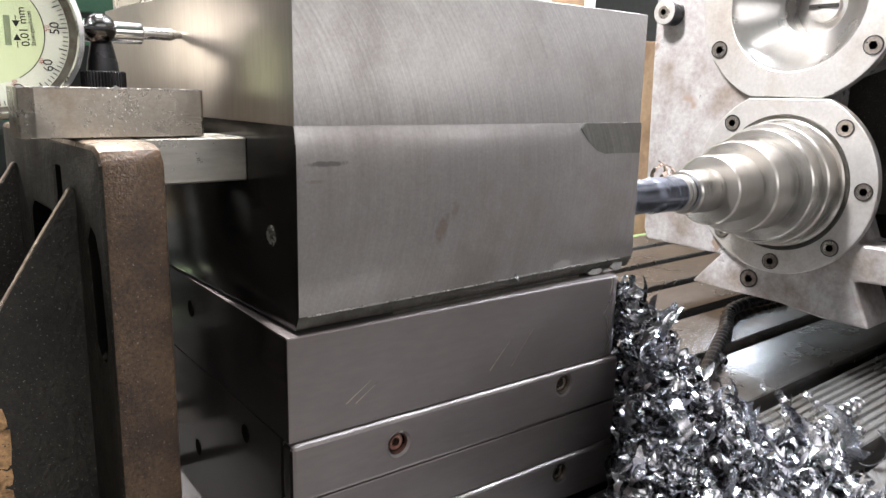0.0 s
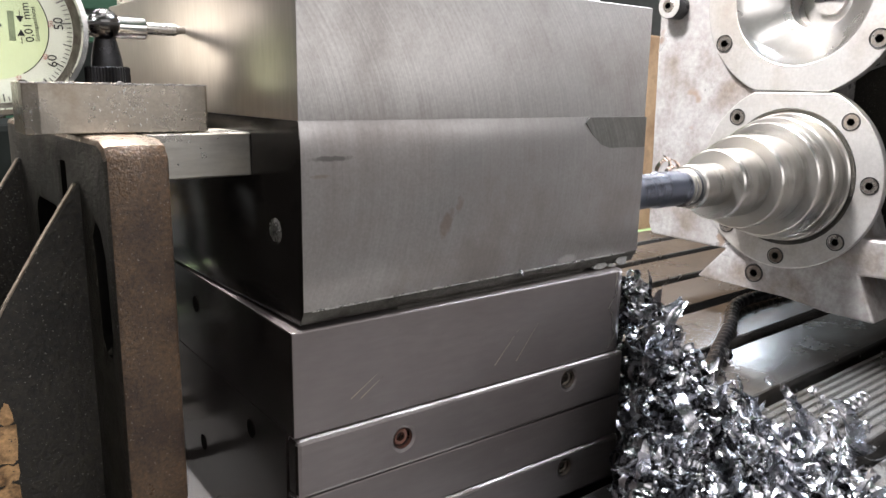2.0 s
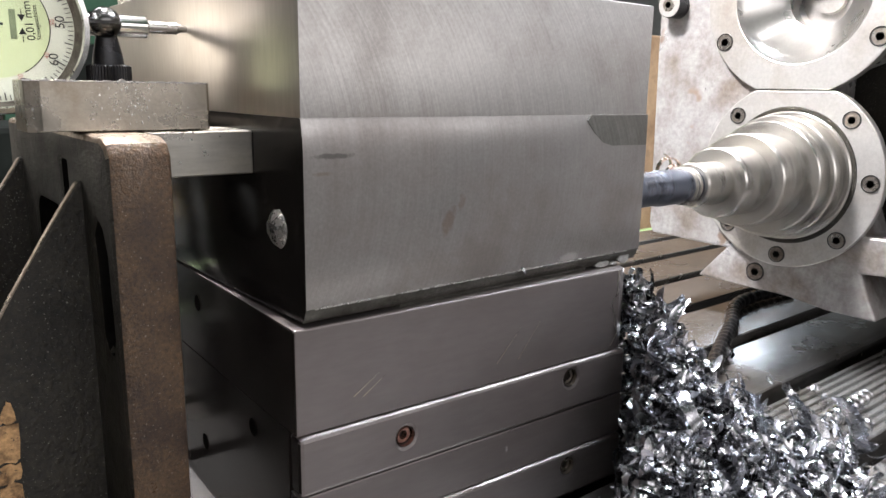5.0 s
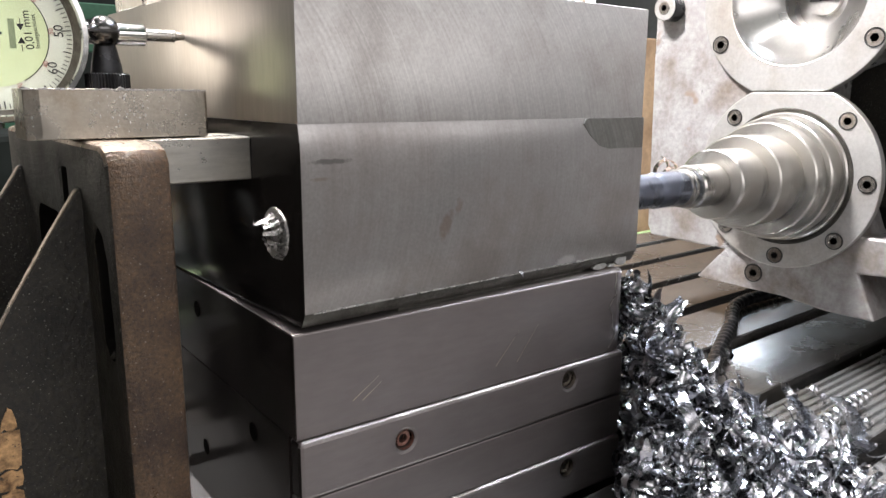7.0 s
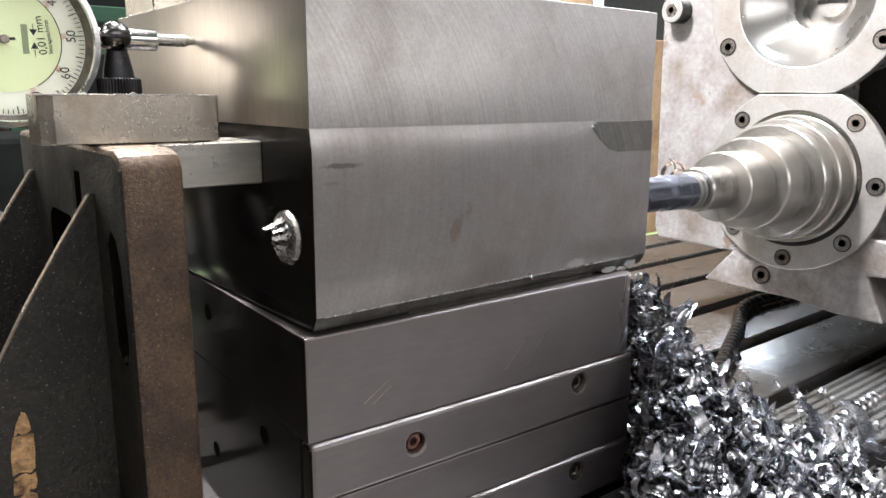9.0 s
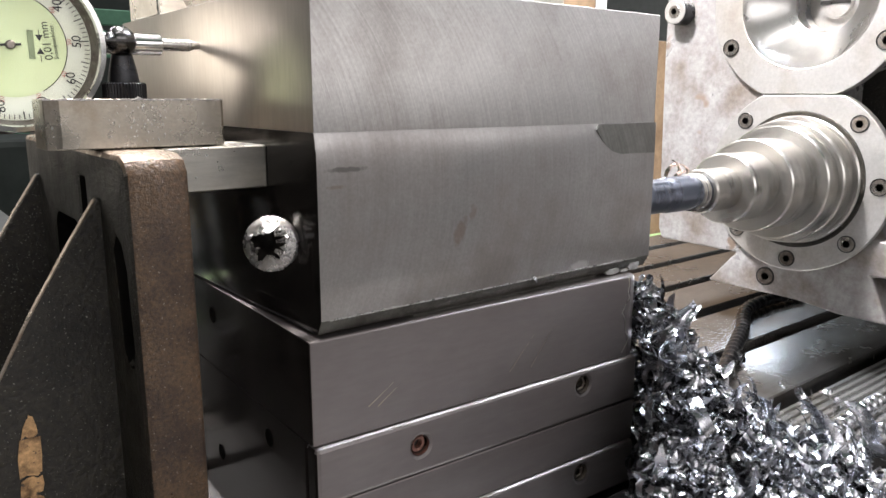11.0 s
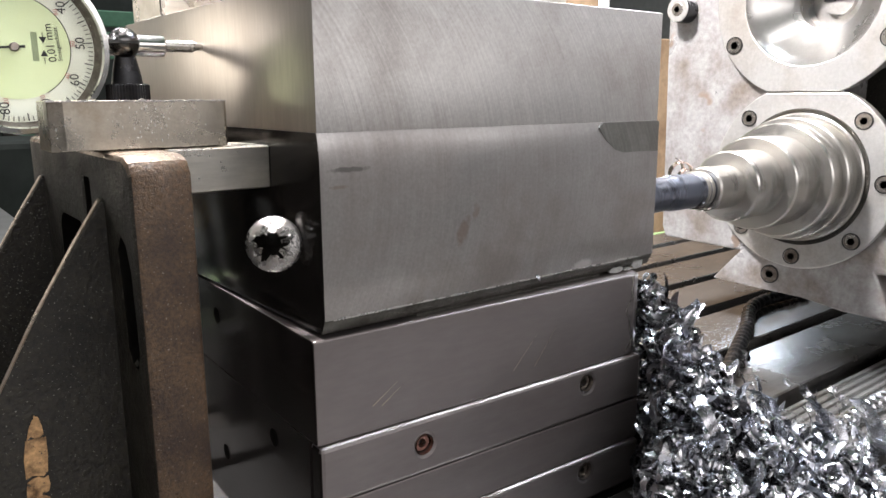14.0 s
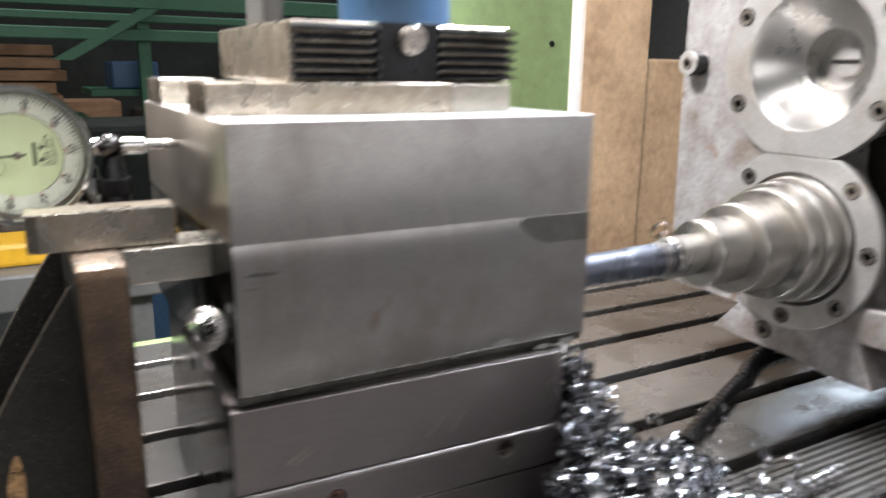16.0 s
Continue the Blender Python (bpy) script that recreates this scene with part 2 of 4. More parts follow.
WHITE = surface("white_paint", (0.80, 0.80, 0.77), 0.5, 0.0, 60, 6, 0.05, None, 0.05)
FLOOR = surface("workshop_concrete", (0.30, 0.292, 0.28), 0.55, 0.0, 30, 1.5, 0.25, None, 0.1, 0.002)
WALL = surface("plaster_wall", (0.22, 0.22, 0.21), 0.8, 0.0, 20, 0.8, 0.1, None, 0.1, 0.002)
ROOF = surface("dark_roof_sheet", (0.10, 0.16, 0.12), 0.7, 0.0, 20, 0.8, 0.2, None, 0.1, 0.002)
INK = surface("dial_ink", (0.02, 0.02, 0.02), 0.6, 0.0, 900, 90, 0.1, None, 0.0)
REDINK = surface("faded_red_ink", (0.55, 0.22, 0.17), 0.6, 0.0, 900, 90, 0.1, None, 0.0)
FACE = surface("pale_dial_face", (0.86, 0.90, 0.76), 0.55, 0.0, 300, 60, 0.03, (0.95, 0.95, 0.9), 0.0)
FACE_IN = surface("yellow_green_dial_disc", (0.75, 0.86, 0.51), 0.55, 0.0, 300, 60, 0.03, (0.95, 0.95, 0.9), 0.0)
CHROME = surface("chrome", (0.78, 0.77, 0.75), 0.12, 1.0, 500, 80, 0.04, None, 0.02)


# ---- mesh helpers ----
def part(name, bm, material, parent=None, label="", smooth=False):
    me = bpy.data.meshes.new(name)
    bmesh.ops.recalc_face_normals(bm, faces=bm.faces)
    bm.to_mesh(me)
    bm.free()
    for m in (material if isinstance(material, (list, tuple)) else [material]):
        me.materials.append(m)
    if smooth:
        me.polygons.foreach_set("use_smooth", [True] * len(me.polygons))
        me.set_sharp_from_angle(angle=radians(35))
    ob = new(name, me)
    if parent:
        ob.parent = parent
    return tagged(ob, label)


def thing(name, label, category, group="", kind="", m=None):
    ob = tagged(new(name), label, category, group, kind)
    if m is not None:
        ob.matrix_basis = m
    return ob


def box(x0, x1, y0, y1, z0, z1, bevel=0.0, segments=2, bm=None):
    own_bm = bmesh.new()
    bmesh.ops.create_cube(own_bm, size=1)
    for v in own_bm.verts:
        v.co = Vector(((x0 + x1) / 2 + v.co.x * (x1 - x0), (y0 + y1) / 2 + v.co.y * (y1 - y0), (z0 + z1) / 2 + v.co.z * (z1 - z0)))
    if bevel:
        bmesh.ops.bevel(own_bm, geom=own_bm.edges[:], offset=bevel, segments=segments, profile=0.5, affect="EDGES")
    if bm is None:
        return own_bm
    me = bpy.data.meshes.new("tmp")
    own_bm.to_mesh(me)
    own_bm.free()
    bm.from_mesh(me)
    bpy.data.meshes.remove(me)
    return bm


def lathe(profile, axis="x", n=64, at=(0, 0, 0), bm=None, caps=True):
    """Turns (along, radius) pairs about an axis through at."""
    bm = bm or bmesh.new()
    rings = []
    for a, r in profile:
        ring = []
        for k in range(n):
            c, s_ = math.cos(2 * math.pi * k / n) * r, math.sin(2 * math.pi * k / n) * r
            co = {"x": (a, c, s_), "y": (c, a, s_), "z": (c, s_, a)}[axis]
            ring.append(bm.verts.new(Vector(co) + Vector(at)))
        rings.append(ring)
    for r0, r1 in zip(rings, rings[1:]):
        for k in range(n):
            bm.faces.new((r0[k], r0[(k + 1) % n], r1[(k + 1) % n], r1[k]))
    for ring in (rings[0], rings[-1]) if caps else ():
        bm.faces.new(ring)
    return bm


def prism(outline, axis, a0, a1, bevel=0.0, holes=()):
    """An outline with holes, pushed along an axis from a0 to a1. Outlines are (u, v) in the other two axes, in order."""
    bm = bmesh.new()

    def put(u, v, a):
        return {"x": (a, u, v), "y": (u, a, v), "z": (u, v, a)}[axis]
    edges = []
    for loop in (outline, *holes):
        vs = [bm.verts.new(put(u, v, a0)) for u, v in loop]
        edges += [bm.edges.new((vs[k], vs[(k + 1) % len(vs)])) for k in range(len(vs))]
    made = bmesh.ops.triangle_fill(bm, use_beauty=True, use_dissolve=False, edges=edges)
    faces = [g for g in made["geom"] if isinstance(g, bmesh.types.BMFace)]
    ext = bmesh.ops.extrude_face_region(bm, geom=faces)
    shift = {"x": (a1 - a0, 0, 0), "y": (0, a1 - a0, 0), "z": (0, 0, a1 - a0)}[axis]
    bmesh.ops.translate(bm, vec=shift, verts=[g for g in ext["geom"] if isinstance(g, bmesh.types.BMVert)])
    bmesh.ops.recalc_face_normals(bm, faces=bm.faces)
    if bevel:
        sharp = [e for e in bm.edges if len(e.link_faces) == 2 and e.calc_face_angle(0) > 0.9]
        bmesh.ops.bevel(bm, geom=sharp, offset=bevel, segments=2, profile=0.5, affect="EDGES")
    return bm


def circle(cy, cz, r, n=48, a0=0.0, a1=360.0):
    full = abs(a1 - a0) >= 360
    m = n if full else n + 1
    return [(cy + r * math.cos(radians(a0 + (a1 - a0) * k / n)), cz + r * math.sin(radians(a0 + (a1 - a0) * k / n))) for k in range(m)]


def text_mesh(words, size, material, parent, m, depth=0.00005, name="lettering"):
    cu = bpy.data.curves.new(name, "FONT")
    cu.body, cu.size, cu.align_x, cu.align_y, cu.extrude = words, size, "CENTER", "CENTER", depth
    cu.resolution_u = 3
    tmp = new("tmp_text", cu)
    me = bpy.data.meshes.new_from_object(tmp.evaluated_get(bpy.context.evaluated_depsgraph_get()))
    bpy.data.objects.remove(tmp)
    bpy.data.curves.remove(cu)
    me.name = name
    me.materials.clear()
    me.materials.append(material)
    ob = new(name, me)
    ob.parent = parent
    ob.matrix_basis = m
    return ob

# ---- the hall ----
TABLE_Z = -0.092
FLOOR_Z = -1.02


def hall():
    tagged(part("floor", box(-5, 6, -4, 6, FLOOR_Z - 0.1, FLOOR_Z), FLOOR), "grey stained concrete workshop floor", "floor", kind="structure")
    tagged(part("ceiling", box(-5, 6, -4, 6, 2.9, 3.0), ROOF), "dark green sheet roof of the hall", "ceiling", kind="structure")
    for name, b in (("wall_north", (-5, 6, 5.9, 6.0)), ("wall_south", (-5, 6, -4.0, -3.9)), ("wall_west", (-5, -4.9, -3.9, 5.9)), ("wall_east", (5.9, 6, -3.9, 5.9))):
        tagged(part(name, box(*b, FLOOR_Z, 2.9), WALL), "pale plastered workshop wall", "wall", kind="structure")


hall()


# ---- machine table ----
SLOTS = (0.3005, 0.2435, 0.1825, 0.1210, 0.0570, -0.0045, -0.0670, -0.1300, -0.1930)


def machine_table():
    t = thing("machine_table", "oily grey cast iron milling table with long clamping slots", "machine table")
    far, near = 0.345, -0.255
    ys = [far]
    for y in SLOTS:
        ys += [y + 0.006, y - 0.006]
    ys.append(near)
    for k in range(0, len(ys), 2):
        bm = box(-0.62, 0.74, ys[k + 1], ys[k], TABLE_Z - 0.016, TABLE_Z, 0.0008, 1)
        part("table_strip", bm, TABLE, t)
    part("table_bed", box(-0.62, 0.74, near, far, TABLE_Z - 0.10, TABLE_Z - 0.030), VOID, t, "slot floor, black to carry the shade in the slots")
    part("saddle", box(-0.35, 0.70, near + 0.05, far - 0.04, FLOOR_Z, TABLE_Z - 0.101, 0.01), GREYPAINT, t)
    # fine ridges planed along the strip in front of the stack
    for k in range(9):
        y = -0.0122 - k * 0.0052
        part("planed_ridge", box(0.165, 0.74, y - 0.0026, y, TABLE_Z - 0.001, TABLE_Z + 0.0016, 0.0004, 1), TABLE, t)
    return t


machine_table()


# ---- lower steel stack, turned a little on the table ----
LOWER = pose(0, 0, 0, 0, 0, -2.25)


def countersunk_screw(parent, x, y, z, r, mat, deep):
    part("screw_recess", lathe(((y + 0.0002, r), (y + deep, r), (y + deep, r * 0.2)), "y", 28, (x, 0, z), caps=False), mat, parent, "", True)
    b = part("socket_screw", lathe(((y + deep, r * 0.95), (y + deep * 0.5, r * 0.9), (y + deep * 0.42, r * 0.80), (y + deep * 0.42, r * 0.48), (y + deep * 0.95, r * 0.44)), "y", 24, (x, 0, z), caps=False), mat, parent, "recessed socket screw in its hole", True)
    part("hex_socket", lathe(((y + deep * 0.9, r * 0.5), (y + deep * 0.9, r * 0.02)), "y", 6, (x, 0, z)), VOID, b)


def lower_stack():
    t = thing("steel_base_stack", "dark grey ground steel stack with screwed front strips", "steel block", m=LOWER)
    screws = ((0.0392, -0.0440, COPPER), (0.1178, -0.0406, SCREW_RIM), (0.1178, -0.0785, SCREW_RIM))
    prof = [(0.0, 0.0), (0.1455, 0.0), (0.1492, 0.0015), (0.1508, 0.0045), (0.1508, 0.168), (0.0, 0.168)]
    bm = prism(prof, "z", -0.0343, 0.0, 0.0006)
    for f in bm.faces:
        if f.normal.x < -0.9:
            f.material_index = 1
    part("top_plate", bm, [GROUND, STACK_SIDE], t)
    for name, y, z0, z1, hole in (("middle_strip", -0.0016, -0.0543, -0.0346, (0, 1)), ("lower_strip", -0.0010, -0.0722, -0.0546, ()), ("foot_strip", -0.0024, TABLE_Z, -0.0725, (2,))):
        rings = [circle(screws[k][0], screws[k][1], 0.0034, 28) for k in hole]
        bm = prism([(0.0002, z0), (0.1500, z0), (0.1500, z1), (0.0002, z1)], "y", y, 0.0060, 0.0015 if hole else 0.0004, rings)
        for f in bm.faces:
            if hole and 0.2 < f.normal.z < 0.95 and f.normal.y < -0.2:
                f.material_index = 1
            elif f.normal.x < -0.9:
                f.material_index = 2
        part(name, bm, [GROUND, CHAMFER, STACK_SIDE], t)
        for k in hole:
            countersunk_screw(t, screws[k][0], y, screws[k][1], 0.0034, screws[k][2], 0.0045)
    # core wears the shade-darkened colour that shows on the left
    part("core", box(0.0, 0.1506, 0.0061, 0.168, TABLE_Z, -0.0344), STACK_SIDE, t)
    # flat black discs paint the shade of the side holes
    for y, z in ((0.0865, -0.0122), (0.0345, -0.0440), (0.0855, -0.0702)):
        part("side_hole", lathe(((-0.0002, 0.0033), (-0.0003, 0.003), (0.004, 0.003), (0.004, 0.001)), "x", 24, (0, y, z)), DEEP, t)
    # a dried coolant run near the end
    run = [(0.1442 + 0.0016 * math.sin(k * 0.9) - 0.0009 * (k % 3), -0.0005 - 0.0029 * k) for k in range(12)]
    for (x0, z0), (x1, z1) in zip(run, run[1:]):
        part("coolant_run", prism([(x0 - 0.0003, z0), (x0 + 0.0003, z0), (x1 + 0.0003, z1), (x1 - 0.0003, z1)], "y", -0.00008, 0.0001), BAR, t)
    # light scratches on the front
    for x0, z0, x1, z1 in ((0.0905, -0.0275, 0.1010, -0.0145), (0.0800, -0.0270, 0.0915, -0.0150), (0.0200, -0.0255, 0.0300, -0.0190), (0.0235, -0.0262, 0.0320, -0.0205)):
        dx, dz = x1 - x0, z1 - z0
        w = 0.00018 / math.hypot(dx, dz)
        part("scratch", prism([(x0 - dz * w, z0 + dx * w), (x1, z1), (x0 + dz * w, z0 - dx * w)], "y", -0.00006, 0.0002), STRAP, t)
    return t


lower_stack()


# ---- upper workpiece ----
UX, UY, UZ, UT, UR, UB = 0.0035, -0.0014, 0.0060, 0.1047, 0.1625, 0.176
SEAM = 0.0622


def workpiece():
    t = thing("steel_workpiece", "large milled steel block resting on the stack", "steel block")
    # profile across y and z, pushed along x
    low = [(UY + 0.00112, SEAM), (UY + 0.00062, 0.0600), (UY + 0.00026, 0.0570), (UY + 0.00008, 0.0535), (UY + 0.00002, 0.0490), (UY, 0.0440), (UY + 0.00002, 0.0340), (UY + 0.00008, 0.0180),
           (UY + 0.00014, UZ), (UY + 0.0026, 0.0012), (UB, 0.0012), (UB, SEAM)]
    high = [(UY + 0.00110, SEAM + 0.00004), (UB, SEAM + 0.00004), (UB, UT), (UY + 0.00110, UT)]
    for name, prof, mat in (("lower_body", low, FRONT_LOW), ("upper_body", high, FRONT)):
        bm = prism(prof, "x", UX, UR)
        upright = [e for e in bm.edges if len(e.link_faces) == 2 and e.calc_face_angle(0) > 0.6 and max(abs(v.co.z - SEAM) for v in e.verts) > 0.001]
        bmesh.ops.bevel(bm, geom=upright, offset=0.0005, segments=2, profile=0.5, affect="EDGES")
        # faces by direction: shade or glare is painted into sides, top and underside
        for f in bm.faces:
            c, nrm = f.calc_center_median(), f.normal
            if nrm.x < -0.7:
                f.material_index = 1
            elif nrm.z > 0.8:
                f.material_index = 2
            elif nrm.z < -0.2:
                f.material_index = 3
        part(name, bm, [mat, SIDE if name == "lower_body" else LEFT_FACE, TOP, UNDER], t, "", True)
    part("milled_step", prism([(0.1250, 0.0600), (0.1290, 0.0555), (0.1345, 0.0515), (0.1400, 0.0500), (0.1500, 0.0500), (UR - 0.0005, 0.0497), (UR - 0.0005, SEAM - 0.0002), (0.1270, SEAM - 0.0002)], "y", UY - 0.00003, UY + 0.0012), PATCH, t, "darker patch left by an earlier cut")
    # rails that hold the block off the stack; the black one paints the gap's shade
    part("gap_shade_rail", box(0.012, 0.155, 0.012, 0.165, 0.0, 0.0013), VOID, t)
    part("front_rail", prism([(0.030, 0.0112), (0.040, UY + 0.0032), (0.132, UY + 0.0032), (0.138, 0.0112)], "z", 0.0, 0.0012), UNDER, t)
    # dried white coolant foam in the end of the gap
    rng = random.Random(9)
    for x, w, h in ((0.1405, 0.0048, 0.0030), (0.1540, 0.0040, 0.0046), (0.1478, 0.0030, 0.0015)):
        pts = [(x + w * math.cos(a * 0.5236) * rng.uniform(0.75, 1.1), 0.0002 + h * (0.5 + 0.5 * math.sin(a * 0.5236)) * rng.uniform(0.8, 1.1)) for a in range(12)]
        part("dried_foam", prism(pts, "y", UY + 0.0012, UY + 0.0030, 0.0003), FOAM, t, "whitish dried coolant foam")
    # rough burr along the lower front edge
    rng = random.Random(4)
    crest, x = [], UX + 0.003
    while x < UR - 0.008:
        crest.append((x, UZ + rng.uniform(-0.0001, 0.0004)))
        x += rng.uniform(0.0005, 0.0022)
    bm = prism([(UX + 0.003, UZ - 0.0003)] + [(UR - 0.008, UZ - 0.0003)] + crest[::-1], "y", UY - 0.00002, UY + 0.0005)
    part("edge_burr", bm, BURR, t, "ragged bright burr on the edge")
    return t


workpiece()


# ---- angle plate ----
PX0, PX1, PY0, PY1, PT = -0.0453, -0.0286, 0.0117, 0.150, 0.0572


def rounded(u0, u1, v0, v1, r, n=6):
    out = []
    for cu, cv, a in ((u1 - r, v1 - r, 0), (u0 + r, v1 - r, 90), (u0 + r, v0 + r, 180), (u1 - r, v0 + r, 270)):
        out += [(cu + r * math.cos(radians(a + 90 * k / n)), cv + r * math.sin(radians(a + 90 * k / n))) for k in range(n + 1)]
    return out


def angle_plate():
    t = thing("angle_plate", "oily brown cast iron angle plate with gusset ribs", "angle plate")
    base_z = TABLE_Z
    holes = [[(0.0279, 0.0333), (0.0231, 0.0308), (0.0204, 0.0245), (0.02, 0.0165), (0.0193, 0.0093), (0.019, 0.002), (0.0213, -0.0039), (0.0257, -0.0042), (0.0293, 0.0), (0.0295, 0.0068), (0.0299, 0.0143), (0.0305, 0.0218), (0.0317, 0.029)], rounded(0.0705, 0.107, 0.0090, 0.0315, 0.007), rounded(0.0575, 0.0650, 0.0270, 0.0475, 0.001),
             rounded(0.056, 0.107, -0.045, -0.02, 0.006)]
    outline = [(PY0, base_z), (PY1, base_z), (PY1, PT), (PY0 + 0.007, PT), (PY0 + 0.0022, PT - 0.0016), (PY0, PT - 0.0050)]
    bm = prism(outline, "x", PX0, PX1, 0.0018, holes)
    # hole walls are painted black for the shade inside them
    for f in bm.faces:
        c = f.calc_center_median()
        if f.normal.y < -0.5 and c.y < PY0 + 0.003:
            f.material_index = 1
        elif c.z > PT - 0.0062 and f.normal.z > 0.12:
            f.material_index = 2
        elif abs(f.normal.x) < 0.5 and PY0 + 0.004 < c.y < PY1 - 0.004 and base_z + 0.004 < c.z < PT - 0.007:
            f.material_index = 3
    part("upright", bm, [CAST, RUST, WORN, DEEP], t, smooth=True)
    part("base", box(-0.150, PX0, 0.020, PY1, base_z, base_z + 0.016, 0.002), CAST, t)
    for y in (0.0400, 0.1265):
        bm = prism([(PX0 + 0.001, 0.0432), (PX0 - 0.0010, 0.0432), (-0.0555, 0.0290), (-0.0668, 0.0105), (-0.0775, -0.0092), (-0.1165, base_z + 0.020), (-0.118, base_z + 0.016), (-0.128, base_z + 0.012), (PX0 + 0.001, base_z + 0.012)], "y", y + 0.0008, y + 0.0050, 0.0008)
        for f in bm.faces:
            if f.normal.x < -0.4 and f.normal.z > 0.3:
                f.material_index = 1
        part("gusset", bm, [CAST, WORN], t)
    # one streak of old paint, cracked across
    rng = random.Random(8)
    z = -0.0188
    while z > TABLE_Z + 0.018:
        z1 = z - rng.uniform(0.0045, 0.0115)

        def half(v):
            return 0.0030 * min(1.0, ((-0.0165 - v) / 0.012) ** 0.7)
        mid = [-0.0700 + 0.05 * (v + 0.02) for v in (z, z1)]
        pts = [(mid[0] + half(z) * u + rng.uniform(-1, 1) * 0.0003, z + rng.uniform(-1, 1) * 0.0007) for u in (-1, -0.5, 0, 0.5, 1)]
        pts += [(0.5 * (mid[0] + mid[1]) + half(0.5 * (z + z1)) * rng.uniform(0.95, 1.15), 0.5 * (z + z1))]
        pts += [(mid[1] + half(z1) * u + rng.uniform(-1, 1) * 0.0003, z1 + rng.uniform(-1, 1) * 0.0007) for u in (1, 0.5, 0, -0.5, -1)]
        pts += [(0.5 * (mid[0] + mid[1]) - half(0.5 * (z + z1)) * rng.uniform(0.95, 1.15), 0.5 * (z + z1))]
        part("paint_flake", prism(pts, "y", 0.0405, 0.0409), PAINT, t)
        z = z1 - 0.0007
    return t


angle_plate()


def spacer_bar():
    t = thing("spacer_bar", "bright brushed steel bar wedged between block and plate", "steel bar")
    part("bar_body", box(PX1, UX, 0.0313, 0.056, 0.0437, 0.0572, 0.0004, 1), BAR, t)
    return t


def strap_block():
    t = thing("parallel_block", "scuffed flat steel block lying on the plate and bar", "steel bar")
    bm = prism([(-0.0583, 0.0385), (-0.0545, 0.0367), (-0.0085, 0.0367), (-0.0076, 0.0376), (-0.0076, 0.0530), (-0.0583, 0.0530)], "z", 0.0575, 0.0716, 0.0003)
    part("bar_body", bm, STRAP, t)
    rng = random.Random(5)
    crest, x = [], -0.0588
    while x < -0.0075:
        crest.append((x, 0.0714 + rng.uniform(0.0000, 0.0004) * (2.5 if rng.random() < 0.08 else 1)))
        x += rng.uniform(0.0004, 0.0016)
    bm = prism([(-0.0588, 0.0712)] + [(-0.0076, 0.0712)] + crest[::-1], "y", 0.0362, 0.0374)
    part("top_burr", bm, BURR, t, "bright ragged burr along the top edge")
    bm = bmesh.new()
    for k in range(70):
        x, z, r = rng.gauss(-0.0315, 0.0065), rng.uniform(0.0595, 0.0700), rng.uniform(0.00008, 0.00028)
        tall = rng.uniform(0.8, 2.2)
        ring = [bm.verts.new((x + r * math.cos(a) * rng.uniform(0.6, 1.2), 0.03655, z + tall * r * math.sin(a) * rng.uniform(0.6, 1.2))) for a in (0, 1.05, 2.09, 3.14, 4.19, 5.24)]
        mid = bm.verts.new((x, 0.0363, z))
        for q in range(6):
            bm.faces.new((ring[q], ring[(q + 1) % 6], mid))
    tagged(part("scuff_marks", bm, TOP, t, "small bright nicks in the face"))
    return t


spacer_bar()
strap_block()


# ---- dial gauge ----
DC = Vector((-0.0578, 0.0805, 0.0881))


